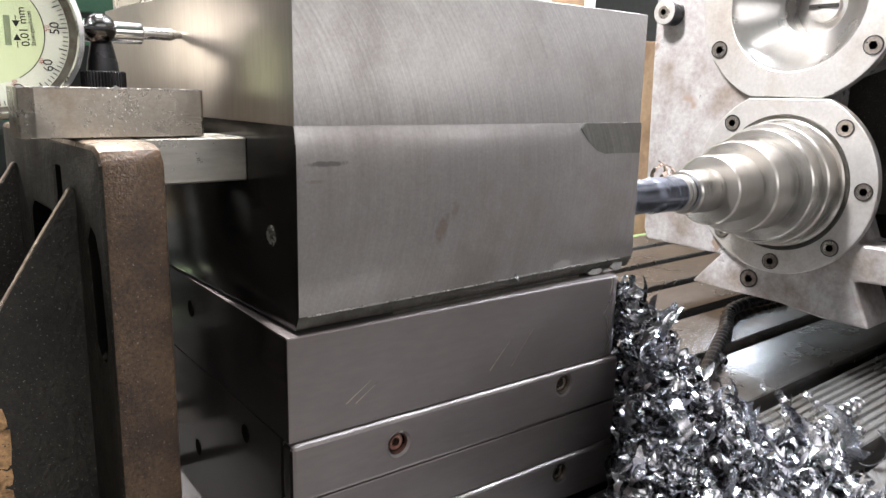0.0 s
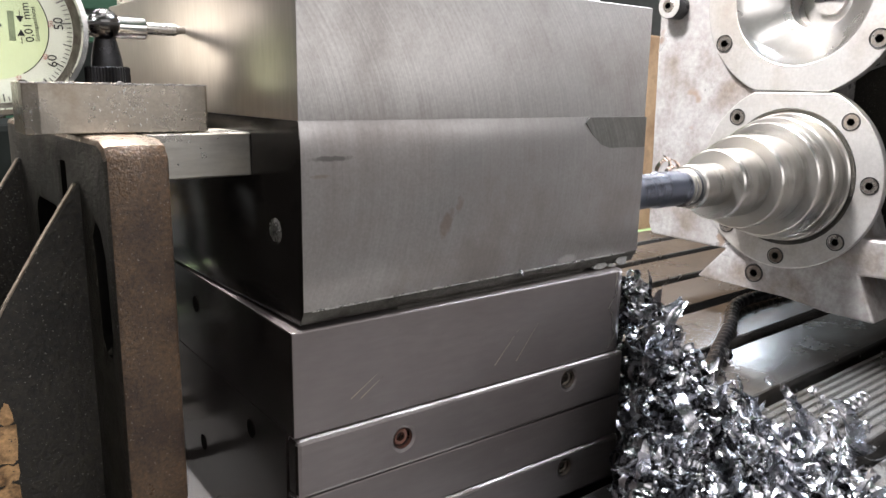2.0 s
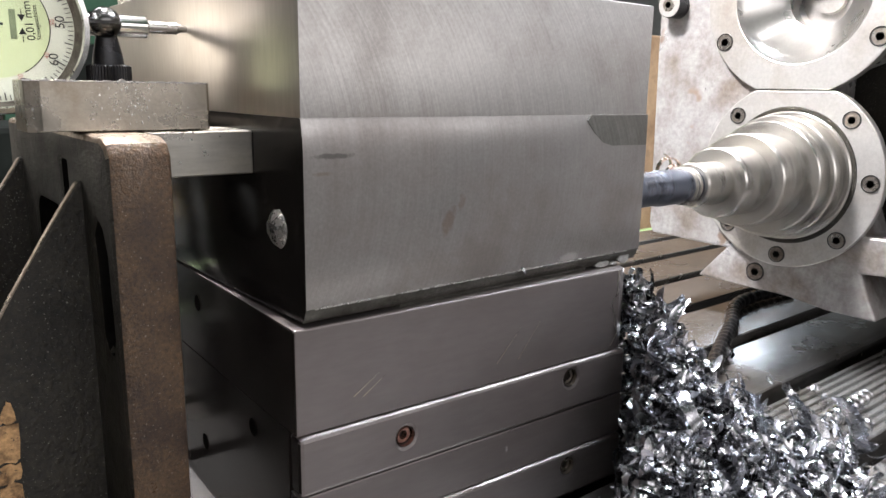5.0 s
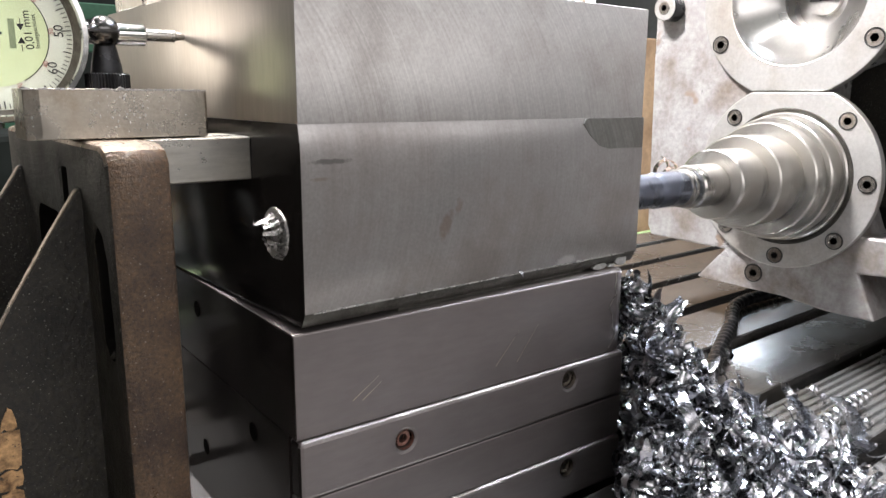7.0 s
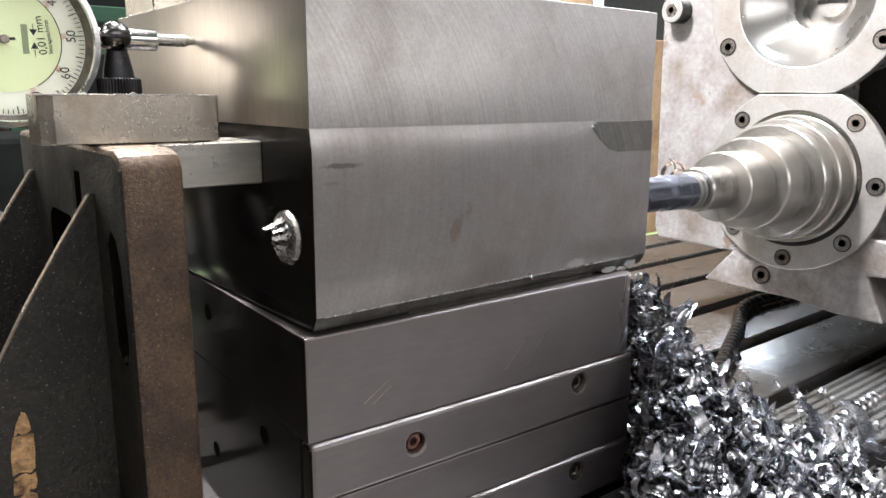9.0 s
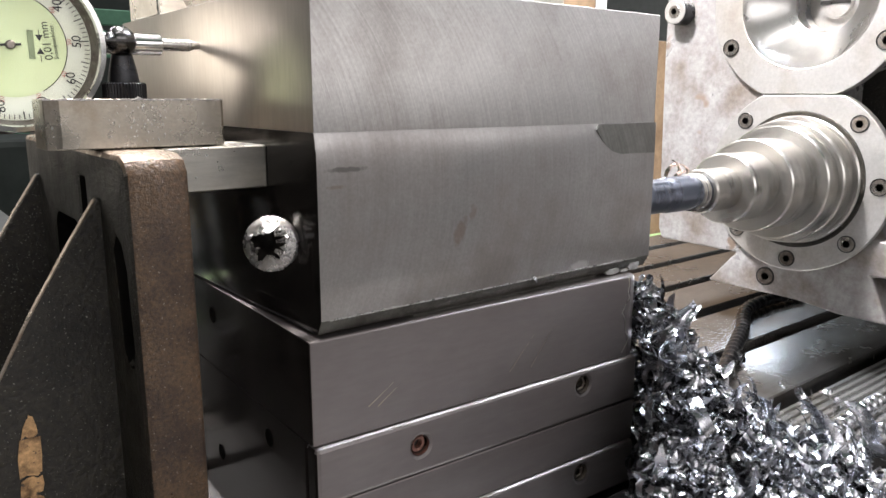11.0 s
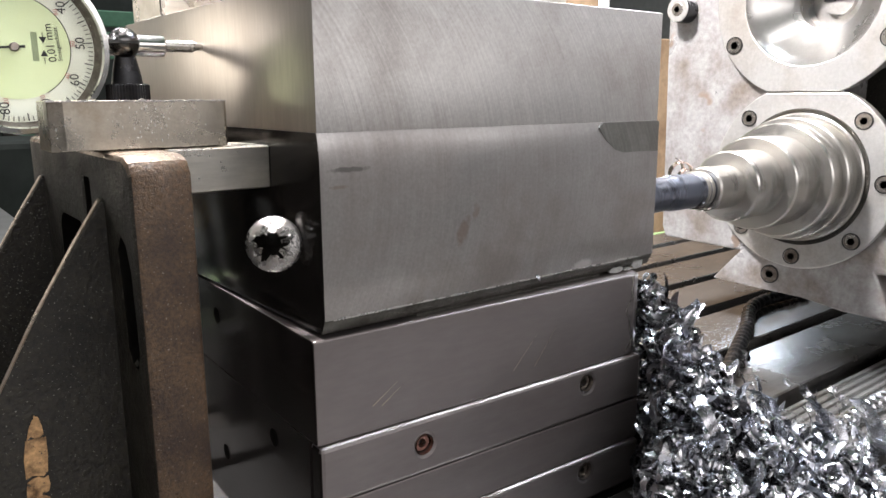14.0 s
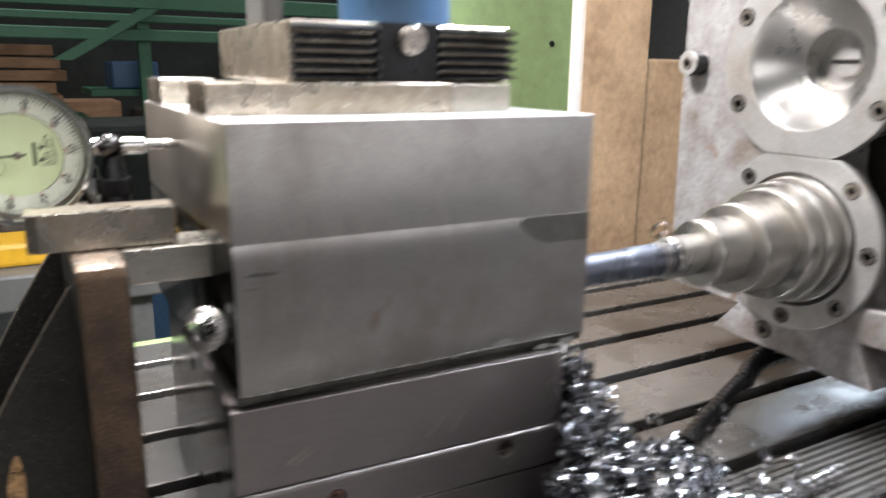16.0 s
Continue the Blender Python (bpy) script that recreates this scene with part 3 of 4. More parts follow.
def dial_gauge():
    t = thing("dial_gauge", "round dial gauge with pale green face and steel rim", "dial gauge", m=Matrix.Translation(DC) @ pose(0, 0, 0, 0, 0, -3))
    R = 0.0271
    case = part("case", lathe(((0.016, 0.001), (0.016, R * 0.9), (0.014, R * 0.96), (0.002, R * 0.96), (0.0015, 0.001)), "y", 96), BLACKMETAL, t, "", True)
    rim = lathe(((0.0035, R * 0.955), (0.003, R), (-0.0045, R), (-0.006, R * 0.985), (-0.006, R * 0.93), (-0.0045, R * 0.915)), "y", 128)
    rim_faces = [f for f in rim.faces if len(f.verts) > 4]
    bmesh.ops.delete(rim, geom=rim_faces, context="FACES")
    part("rim", rim, CHROME, t, "worn steel rim", True)
    lip = lathe(((-0.0045, R * 0.915), (0.0012, R * 0.86)), "y", 128)
    bmesh.ops.delete(lip, geom=[f for f in lip.faces if len(f.verts) > 4], context="FACES")
    part("inner_lip", lip, SCREW, t, "", True)
    part("dial_face", lathe(((0.0016, R * 0.95), (0.0010, R * 0.95)), "y", 96), FACE, t)
    part("dial_disc", lathe(((0.0010, R * 0.595), (0.0008, R * 0.595)), "y", 96), FACE_IN, t, "yellow-green inner disc")
    ring = prism(circle(0, 0, R * 0.605, 96, -60, 152) + circle(0, 0, R * 0.595, 96, 152, -60), "y", 0.0007, 0.0010)
    part("scale_arc", ring, INK, t)
    turn = 5.0

    def spot(a, r, y=0.0006):
        return (r * math.cos(radians(a)), y, r * math.sin(radians(a)))
    for k in range(100):
        a = turn + 180 - k * 3.6
        long_ = 0.0030 if k % 10 == 0 else (0.0024 if k % 5 == 0 else 0.0015)
        bm = box(-long_, 0, 0.0006, 0.0010, -0.00011 if k % 5 else -0.00016, 0.00011 if k % 5 else 0.00016)
        tk = part("tick", bm, INK, t)
        tk.matrix_basis = Matrix.Translation(spot(a, R * 0.85, 0)) @ Matrix.Rotation(-radians(a), 4, "Y")
    face = pose(0, 0, 0, 90, 0, 0)
    for k in range(10):
        a = turn + 180 - k * 36
        text_mesh(str(k * 10), 0.0040, INK, t, Matrix.Translation(spot(a, R * 0.715)) @ Matrix.Rotation(-radians(90), 4, "Y") @ face, name="numeral")
        text_mesh(str((100 - k * 10) % 100), 0.0020, REDINK, t, Matrix.Translation(spot(a, R * 0.63)) @ Matrix.Rotation(-radians(90), 4, "Y") @ face, name="red_numeral")
    up = Matrix.Rotation(-radians(94), 4, "Y") @ face
    text_mesh("0,01 mm", 0.0034, INK, t, Matrix.Translation((0.0104, 0.0006, 0.0016)) @ up)
    text_mesh("Stossgesch\u00fctzt", 0.0018, INK, t, Matrix.Translation((0.0126, 0.0006, 0.0012)) @ up)
    # a maker's mark as a plain bar, and the two arrowheads
    part("maker_mark", box(0.0050, 0.0068, 0.0006, 0.0008, -0.0042, 0.0048), surface("grey_green_mark", (0.26, 0.32, 0.18), 0.6, 0, 900, 90, 0.1, None, 0.0), t)
    for d in (1, -1):
        part("arrow_mark", prism([(0.0073, 0.0004 + d * 0.0030), (0.0095, 0.0004 + d * 0.0030), (0.0084, 0.0004 + d * 0.0010)], "y", 0.0006, 0.0008), INK, t)
        part("arrow_line", box(0.0083, 0.0085, 0.0006, 0.0008, min(d * 0.0030, d * 0.0050), max(d * 0.0030, d * 0.0050)), INK, t)
    sub = (-0.0092, -0.0040)
    part("small_dial_ring", prism(circle(*sub, 0.0046, 40), "y", 0.0007, 0.0008, 0, [circle(*sub, 0.0044, 40)]), INK, t)
    part("small_hub", lathe(((0.0008, 0.0008), (-0.0004, 0.0008)), "y", 20, (sub[0], 0, sub[1])), COPPER, t)
    sh = part("small_hand", prism([(-0.0012, -0.0003), (0.0040, -0.00015), (0.0040, 0.00015), (-0.0012, 0.0003)], "y", 0.0001, 0.0003), INK, t)
    sh.matrix_basis = Matrix.Translation((sub[0], 0, sub[1])) @ Matrix.Rotation(radians(150), 4, "Y")
    hand = part("needle", prism([(0.003, -0.0004), (-0.0195, -0.00022), (-0.0195, 0.00022), (0.003, 0.0004)], "y", -0.0012, -0.0009), INK, t)
    hand.matrix_basis = Matrix.Rotation(radians(-4), 4, "Y")
    part("hub", lathe(((0.001, 0.0014), (-0.0016, 0.0014), (-0.0019, 0.0010)), "y", 28), SCREW_RIM, t, "", True)
    glass = bpy.data.materials.new("dial_glass")
    glass.use_nodes = True
    g = glass.node_tree.nodes["Principled BSDF"]
    g.inputs["Transmission Weight"].default_value, g.inputs["Roughness"].default_value, g.inputs["IOR"].default_value = 1.0, 0.02, 1.08
    pane = part("glass", lathe(((-0.0040, R * 0.915), (-0.0046, R * 0.915)), "y", 96), glass, t)
    pane.visible_shadow = False
    # stem, plunger and clamp ball
    part("stem", lathe(((R * 0.95, 0.003), (R * 0.95, 0.0037), (0.0470, 0.0037), (0.0474, 0.0033), (0.0474, 0.001)), "x", 40, (0, 0.006, 0.0020)), CHROME, t, "", True)
    part("plunger", lathe(((0.046, 0.0021), (0.0575, 0.0021), (0.0580, 0.0016), (0.0606, 0.0012), (0.0618, 0.0004)), "x", 32, (0, 0.006, 0.0022)), BRIGHT, t, "", True)
    ball = bmesh.new()
    bmesh.ops.create_uvsphere(ball, u_segments=40, v_segments=24, radius=0.0051)
    bmesh.ops.translate(ball, vec=(0.0333, 0.003, 0.0027), verts=ball.verts)
    part("clamp_ball", ball, surface("polished_dark_ball", (0.13, 0.128, 0.125), 0.18, 1.0, 600, 90, 0.2, None, 0.05), t, "polished dark clamp ball with a slot", True)
    part("ball_slot", lathe(((0.0022, 0.0049), (0.0022, 0.00518), (0.0030, 0.00518), (0.0030, 0.0049)), "z", 40, (0.0333, 0.003, 0)), VOID, t)
    return t


dial_gauge()


def gauge_stand():
    t = thing("gauge_stand", "black magnetic stand arm with knurled collar", "gauge stand", m=pose(-0.0235, 0.0845, 0.0))
    part("neck", lathe(((0.077, 0.0052), (0.080, 0.0048), (0.0865, 0.0034), (0.0895, 0.0036)), "z", 32), BLACKMETAL, t, "", True)
    bm = bmesh.new()
    n = 44
    prof = ((0.070, 0.0066), (0.0705, 0.0072), (0.0765, 0.0072), (0.0770, 0.0066))
    lathe([(a, r) for a, r in prof], "z", n * 2, (0, 0, 0), bm)
    for v in bm.verts:
        k = round(math.atan2(v.co.y, v.co.x) / (math.pi / n))
        if k % 2:
            v.co.x, v.co.y = v.co.x * 0.955, v.co.y * 0.955
    part("knurled_collar", bm, BLACKMETAL, t)
    part("joint", lathe(((0.058, 0.0050), (0.059, 0.0062), (0.069, 0.0062), (0.071, 0.0050)), "z", 32), BLACKMETAL, t, "", True)
    arm = lathe(((0.0, 0.0042), (0.100, 0.0042)), "y", 28, (0, 0, 0.062))
    bmesh.ops.rotate(arm, cent=(0, 0, 0), matrix=Matrix.Rotation(radians(2.4), 3, "Z"), verts=arm.verts)
    part("arm", arm, BLACKMETAL, t, "", True)
    part("pillar", lathe(((TABLE_Z + 0.05, 0.006), (0.070, 0.006), (0.071, 0.005)), "z", 32, (-0.004, 0.0955, 0)), BLACKMETAL, t, "", True)
    part("magnet_base", box(-0.0215, 0.0045, 0.0700, 0.1250, TABLE_Z, TABLE_Z + 0.05, 0.002), BLACKMETAL, t)
    return t


gauge_stand()


# ---- machine head with its two flanges ----
HX = 0.3627
SC = (0.0390, 0.0212)
TC = (0.0410, 0.1310)


def socket_bolt(parent, y, z, r, x=HX, mat=None):
    b = part("socket_bolt", lathe(((x - 0.0004, r * 0.3), (x - 0.0004, r * 0.92), (x + 0.0002, r), (x + 0.004, r)), "x", 32, (0, y, z)), mat or SCREW_RIM, parent, "", True)
    part("hex_socket", lathe(((x - 0.0007, r * 0.50), (x - 0.0007, r * 0.05)), "x", 6, (0, y, z)), VOID, b)
    return b


def counterbore(parent, y, z, r, x=HX):
    # black ring on the surface paints the shade in the counterbore
    bm = lathe(((x - 0.0006, r * 0.98), (x - 0.0007, r * 1.10), (x + 0.001, r * 1.16)), "x", 36, (0, y, z))
    bmesh.ops.delete(bm, geom=[f for f in bm.faces if len(f.verts) > 4], context="FACES")
    part("bore_edge", bm, VOID, parent)


def cut_circle(cy, cz, r, z_cut, keep_below, n=72):
    half = math.degrees(math.asin(min(1, abs(z_cut - cz) / r)))
    if keep_below:
        return circle(cy, cz, r, n, 180 - half, 360 + half)
    return circle(cy, cz, r, n, -half, 180 + half)


def machine_head():
    t = thing("milling_machine", "stained light grey milling machine casting with round flanges", "machine")
    outline = [(0.1447, 0.26), (0.1433, 0.0931), (0.1403, -0.0237), (0.1371, -0.0310), (0.0765, -0.0320), (0.0962, -0.0550), (0.0618, -0.0560), (0.0326, -0.0563),
               (0.0055, -0.0599), (-0.0230, -0.0600), (-0.0110, -0.0330), (-0.10, -0.028), (-0.16, -0.02), (-0.16, 0.26)]
    part("casting_body", box(HX + 0.041, HX + 0.30, -0.16, 0.140, 0.150, 0.26, 0.004), HEAD, t)
    part("casting", prism(outline, "x", HX + 0.004, HX + 0.040, 0.0015, [circle(*TC, 0.0395, 64), [(0.020, 0.066), (0.020, 0.084), (-0.080, 0.125), (-0.080, -0.010), (-0.010, -0.010)]]), HEAD, t)
    # dark iron colour stands for the shade in the recessed casting
    part("hollow_shade_back", box(HX + 0.041, HX + 0.30, -0.15, 0.138, 0.004, 0.149), CAST, t, "dark backing that paints the shade in the hollow between the flanges")
    # added behind the casting to block light and reflections on the table
    part("underside_blocker", box(HX + 0.060, HX + 0.34, -0.15, 0.070, -0.052, 0.0035, 0.003), CAST, t, "added dark block that keeps light off the table below")
    part("column", box(0.76, 1.10, -0.16, 0.12, FLOOR_Z, 0.26, 0.006), GREYPAINT, t)
    part("arm", box(HX + 0.301, 0.759, -0.15, 0.12, 0.005, 0.255, 0.004), GREYPAINT, t)
    low = cut_circle(*SC, 0.058, 0.0734, True)
    part("spindle_flange", prism(low, "x", HX, HX + 0.006, 0.0007), FLANGE, t, "round ground spindle flange with bolts")
    dark_ring = lathe(((HX - 0.0002, 0.0400), (HX - 0.0005, 0.0405), (HX - 0.0005, 0.0424), (HX + 0.0003, 0.0430)), "x", 72, (0, *SC), caps=False)
    part("spindle_ring", dark_ring, CAST, t, "dark ring round the spindle", True)
    up = cut_circle(*TC, 0.0615, 0.0739, False)
    part("arbor_flange", prism(up, "x", HX - 0.001, HX + 0.006, 0.0007, [circle(*TC, 0.0415, 72)]), FLANGE, t, "round ground upper flange")
    bore = lathe(((HX - 0.0008, 0.0416), (HX + 0.002, 0.0405), (HX + 0.006, 0.0375), (HX + 0.022, 0.0230), (HX + 0.024, 0.0195), (HX + 0.0405, 0.0185)), "x", 72, (0, *TC))
    bmesh.ops.delete(bore, geom=[f for f in bore.faces if len(f.verts) > 4], context="FACES")
    part("taper_bore", bore, BORE, t, "polished taper bore", True)
    part("bore_plug", lathe(((HX + 0.0405, 0.0185), (HX + 0.0395, 0.0100), (HX + 0.036, 0.0096), (HX + 0.035, 0.001)), "x", 40, (0, *TC)), FLANGE, t, "", True)
    part("plug_slot", box(HX + 0.0346, HX + 0.036, TC[0] - 0.009, TC[0] + 0.009, TC[1] - 0.0012, TC[1] + 0.0012), VOID, t)
    for a in (135, 45, 0, -45, -90, -135, 180):
        y, z = SC[0] + 0.0505 * math.cos(radians(a)), SC[1] + 0.0505 * math.sin(radians(a))
        counterbore(t, y, z, 0.0047)
        socket_bolt(t, y, z, 0.0047, mat=SCREW if a == -90 else None)
    for a in (-30, 210, 150, 30):
        y, z = TC[0] + 0.0548 * math.cos(radians(a)), TC[1] + 0.0548 * math.sin(radians(a))
        counterbore(t, y, z, 0.0050, HX - 0.001)
        socket_bolt(t, y, z, 0.0050, HX - 0.001)
    counterbore(t, 0.0542, -0.0445, 0.0055, HX + 0.004)
    socket_bolt(t, 0.0542, -0.0445, 0.0055, HX + 0.004, SCREW)
    lug = part("lug", lathe(((HX + 0.005, 0.0085), (HX - 0.006, 0.0085), (HX - 0.007, 0.0075), (HX - 0.007, 0.001)), "x", 40, (0, 0.1292, 0.1295)), BLACKMETAL, t, "dark round lug with a screw", True)
    part("lug_face", lathe(((HX - 0.0073, 0.0083), (HX - 0.0078, 0.0078), (HX - 0.0078, 0.001)), "x", 40, (0, 0.1292, 0.1295)), FLANGE, lug, "", True)
    part("lug_screw", lathe(((HX - 0.0079, 0.0045), (HX - 0.0085, 0.0040), (HX - 0.0085, 0.001)), "x", 28, (0, 0.1292, 0.1295)), SCREW_RIM, lug, "", True)
    part("lug_socket", lathe(((HX - 0.0087, 0.0022), (HX - 0.0087, 0.0002)), "x", 6, (0, 0.1292, 0.1295)), VOID, lug)
    return t


machine_head()

# the spindle's line, from the flange to where the drill comes out
AX0 = Vector((HX, *SC))
AX1 = Vector((0.0000, 0.0145, 0.0288))
AXIS = (AX1 - AX0).normalized()
SPINDLE = Matrix.Translation(AX0) @ AXIS.to_track_quat("X", "Z").to_matrix().to_4x4()


def spindle():
    t = thing("spindle", "stepped bright steel spindle nose with drill chuck", "spindle", m=SPINDLE)
    steps = ((0.000, 0.0397), (0.004, 0.0372), (0.020, 0.0338), (0.033, 0.0266), (0.063, 0.0192), (0.092, 0.0116), (0.117, 0.0))
    for k in range(6):
        a0, r = steps[k]
        a1 = steps[k + 1][0]
        c = 0.0008
        part("spindle_step", lathe(((a0 - 0.004, r * 0.6), (a0 - 0.004, r), (a1 - c, r), (a1, r - c), (a1, r * 0.3)), "x", 72), SPIN, t, "", True)
    for a in (20, 200):
        bm = box(0.0205, 0.0285, -0.0045, 0.0045, 0.0325, 0.0352, 0.0004, 1)
        bmesh.ops.rotate(bm, cent=(0, 0, 0), matrix=Matrix.Rotation(radians(a), 3, "X"), verts=bm.verts)
        part("drive_key", bm, BRIGHT, t)
    # drill with two spiral flutes
    shank_r, tip_r, n = 0.0090, 0.0084, 36
    end = (AX1 - AX0).length - 0.020
    bm = bmesh.new()
    rings = []
    m = 90
    for i in range(m + 1):
        a = 0.110 + (end - 0.110) * i / m
        ring = []
        for k in range(n):
            ang = 2 * math.pi * k / n
            r = shank_r if a < 0.150 else tip_r
            tw = (a - 0.200) / 0.060 * 2 * math.pi
            if a >= 0.215:
                r *= 1 - 0.42 * max(0, math.cos(2 * (ang - tw))) ** 3
            ring.append(bm.verts.new((a, r * math.cos(ang), r * math.sin(ang))))
        rings.append(ring)
    for r0, r1 in zip(rings, rings[1:]):
        for k in range(n):
            bm.faces.new((r0[k], r0[(k + 1) % n], r1[(k + 1) % n], r1[k]))
    tip = bm.verts.new((end + 0.0035, 0, 0))
    for k in range(n):
        bm.faces.new((rings[-1][k], rings[-1][(k + 1) % n], tip))
    part("drill", bm, DRILL, t, "blued twist drill", True)
    for a in (0.120, 0.124):
        part("shank_ring", lathe(((a, 0.0089), (a + 0.0004, 0.0098), (a + 0.0018, 0.0098), (a + 0.0022, 0.0089)), "x", 48), SPIN, t, "", True)
    return t


SPIN_OB = spindle()


# ---- burr that the drill pushes out ----
def burr_dome():
    t = thing("burr_dome", "small bright bulge of steel pushed out", "metal burr")
    bm = bmesh.new()
    rng = random.Random(3)
    n, rings = 28, []
    for a, r in ((0.004, 0.0086), (0.0, 0.0072), (-0.0018, 0.0052), (-0.0032, 0.0032), (-0.0040, 0.0014)):
        rings.append([bm.verts.new((a + rng.uniform(-1, 1) * 0.00022, r * math.cos(6.2832 * k / n) * rng.uniform(0.96, 1.04), r * math.sin(6.2832 * k / n) * rng.uniform(0.96, 1.04))) for k in range(n)])
    for r0, r1 in zip(rings, rings[1:]):
        for k in range(n):
            bm.faces.new((r0[k], r0[(k + 1) % n], r1[(k + 1) % n], r1[k]))
    bm.faces.new(rings[-1])
    part("dome", bm, BURR, t, "", True)
    return t


def burr_ring():
    t = thing("burr_ring", "ragged bright steel ring torn out by the drill", "metal burr")
    rng = random.Random(11)
    n = 64
    inner = [0.0048 + 0.0011 * math.sin(k * 0.49) + rng.uniform(-0.0009, 0.0009) for k in range(n)]
    prof = lambda k: ((0.0030, 0.0080), (0.0010, 0.0086), (0.0000, 0.0085), (-0.0007, 0.0080), (-0.0014, 0.0067), (-0.0020 + 0.0004 * math.sin(k * 1.3), inner[k]), (-0.0015, inner[k] - 0.0001), (0.0002, 0.0070), (0.0028, 0.0077))
    bm = bmesh.new()
    rings = [[bm.verts.new((prof(k)[j][0], prof(k)[j][1] * math.cos(6.2832 * k / n), prof(k)[j][1] * math.sin(6.2832 * k / n))) for k in range(n)] for j in range(9)]
    for j in range(9):
        r0, r1 = rings[j], rings[(j + 1) % 9]
        for k in range(n):
            bm.faces.new((r0[k], r0[(k + 1) % n], r1[(k + 1) % n], r1[k]))
    part("torn_ring", bm, BURR, t)
    for a, w, l, bend in ((97, 0.0056, 0.0034, -0.0062), (215, 0.0034, 0.0040, -0.0034), (262, 0.0046, 0.0036, -0.0014), (330, 0.0028, 0.0034, -0.0022), (165, 0.0026, 0.0036, -0.0050), (135, 0.0022, 0.0030, -0.0044)):
        bm = bmesh.new()
        grid = []
        for i in range(5):
            u = i / 4
            half = w * 0.5 * (1 - 0.6 * u) * rng.uniform(0.8, 1.1)
            grid.append([bm.verts.new((-0.0012 + bend * u * u + rng.uniform(-1, 1) * 0.0002 + th, s_ * half, 0.0070 - l * u)) for th in (0, 0.0003) for s_ in (-1, 0, 1)])
        for g0, g1 in zip(grid, grid[1:]):
            for q in (0, 1, 3, 4):
                bm.faces.new((g0[q], g0[q + 1], g1[q + 1], g1[q]))
        bmesh.ops.rotate(bm, cent=(0, 0, 0), matrix=Matrix.Rotation(radians(a - 90), 3, "X"), verts=bm.verts)
        part("torn_flap", bm, BURR, t)
    return t


DOME_OB = burr_dome()
RING_OB = burr_ring()


# ---- chip heap ----
def chip_mesh(rng, length, width, coil, climb=None):
    """One curled chip: a cupped ribbon wound on a widening helix, pointed at its ends and torn along one edge."""
    n = max(7, int(length / min(0.0012, coil * 0.40)))
    pts, faces = [], []
    lead = (rng.uniform(0.5, 1.6) if climb is None else climb) * width
    turn = rng.uniform(0.7, 1.1)
    grow = rng.uniform(0.1, 1.1) if climb is None else 0.05
    cup = rng.uniform(0.08, 0.28)
    lean = rng.uniform(0.1, 0.7)
    for i in range(n + 1):
        u = i / n
        a = u * length / coil * turn
        r = coil * (0.75 + grow * u)
        taper = 0.12 + 0.88 * (1 - abs(2 * u - 1) ** 4)
        for side in (-0.5, 0.0, 0.5):
            w = width * side * taper
            if side > 0:
                w *= rng.uniform(0.70, 1.15)
            d = r + w * lean + (cup * width * taper if side else 0)
            pts.append((d * math.cos(a), d * math.sin(a), lead * a / 6.28 + w))
    for i in range(n):
        for q in (0, 1):
            k = 3 * i + q
            faces.append((k, k + 1, k + 4, k + 3))
    c = np.mean(np.array(pts), axis=0)
    return np.array(pts) - c, faces


def heap_height(x, y):
    """Height of the heap over the table; it leans on the stack's end and spills round its corner."""
    dx, dy = x - 0.150, y + 0.004
    side = 0.026 if dy > 0 else 0.056
    ridge = 0.092 * math.exp(-((max(0, dx) / 0.042) ** 1.15)) * math.exp(-(dy / side) ** 2)
    apron = 0.013 * math.exp(-(((x - 0.195) / 0.048) ** 2)) * math.exp(-(((y + 0.060) / 0.036) ** 2))
    h = max(ridge, apron) * max(0.0, min(1.0, (0.285 + 0.62 * (y - 0.015) - x) / 0.034))
    if x < 0.1515:
        away = 0.59 * (x - 0.1495) - 0.807 * (y + 0.0075)
        h *= max(0.0, min(1.0, (away - 0.002) / 0.008)) * (1 if y < -0.008 else 0)
    return h


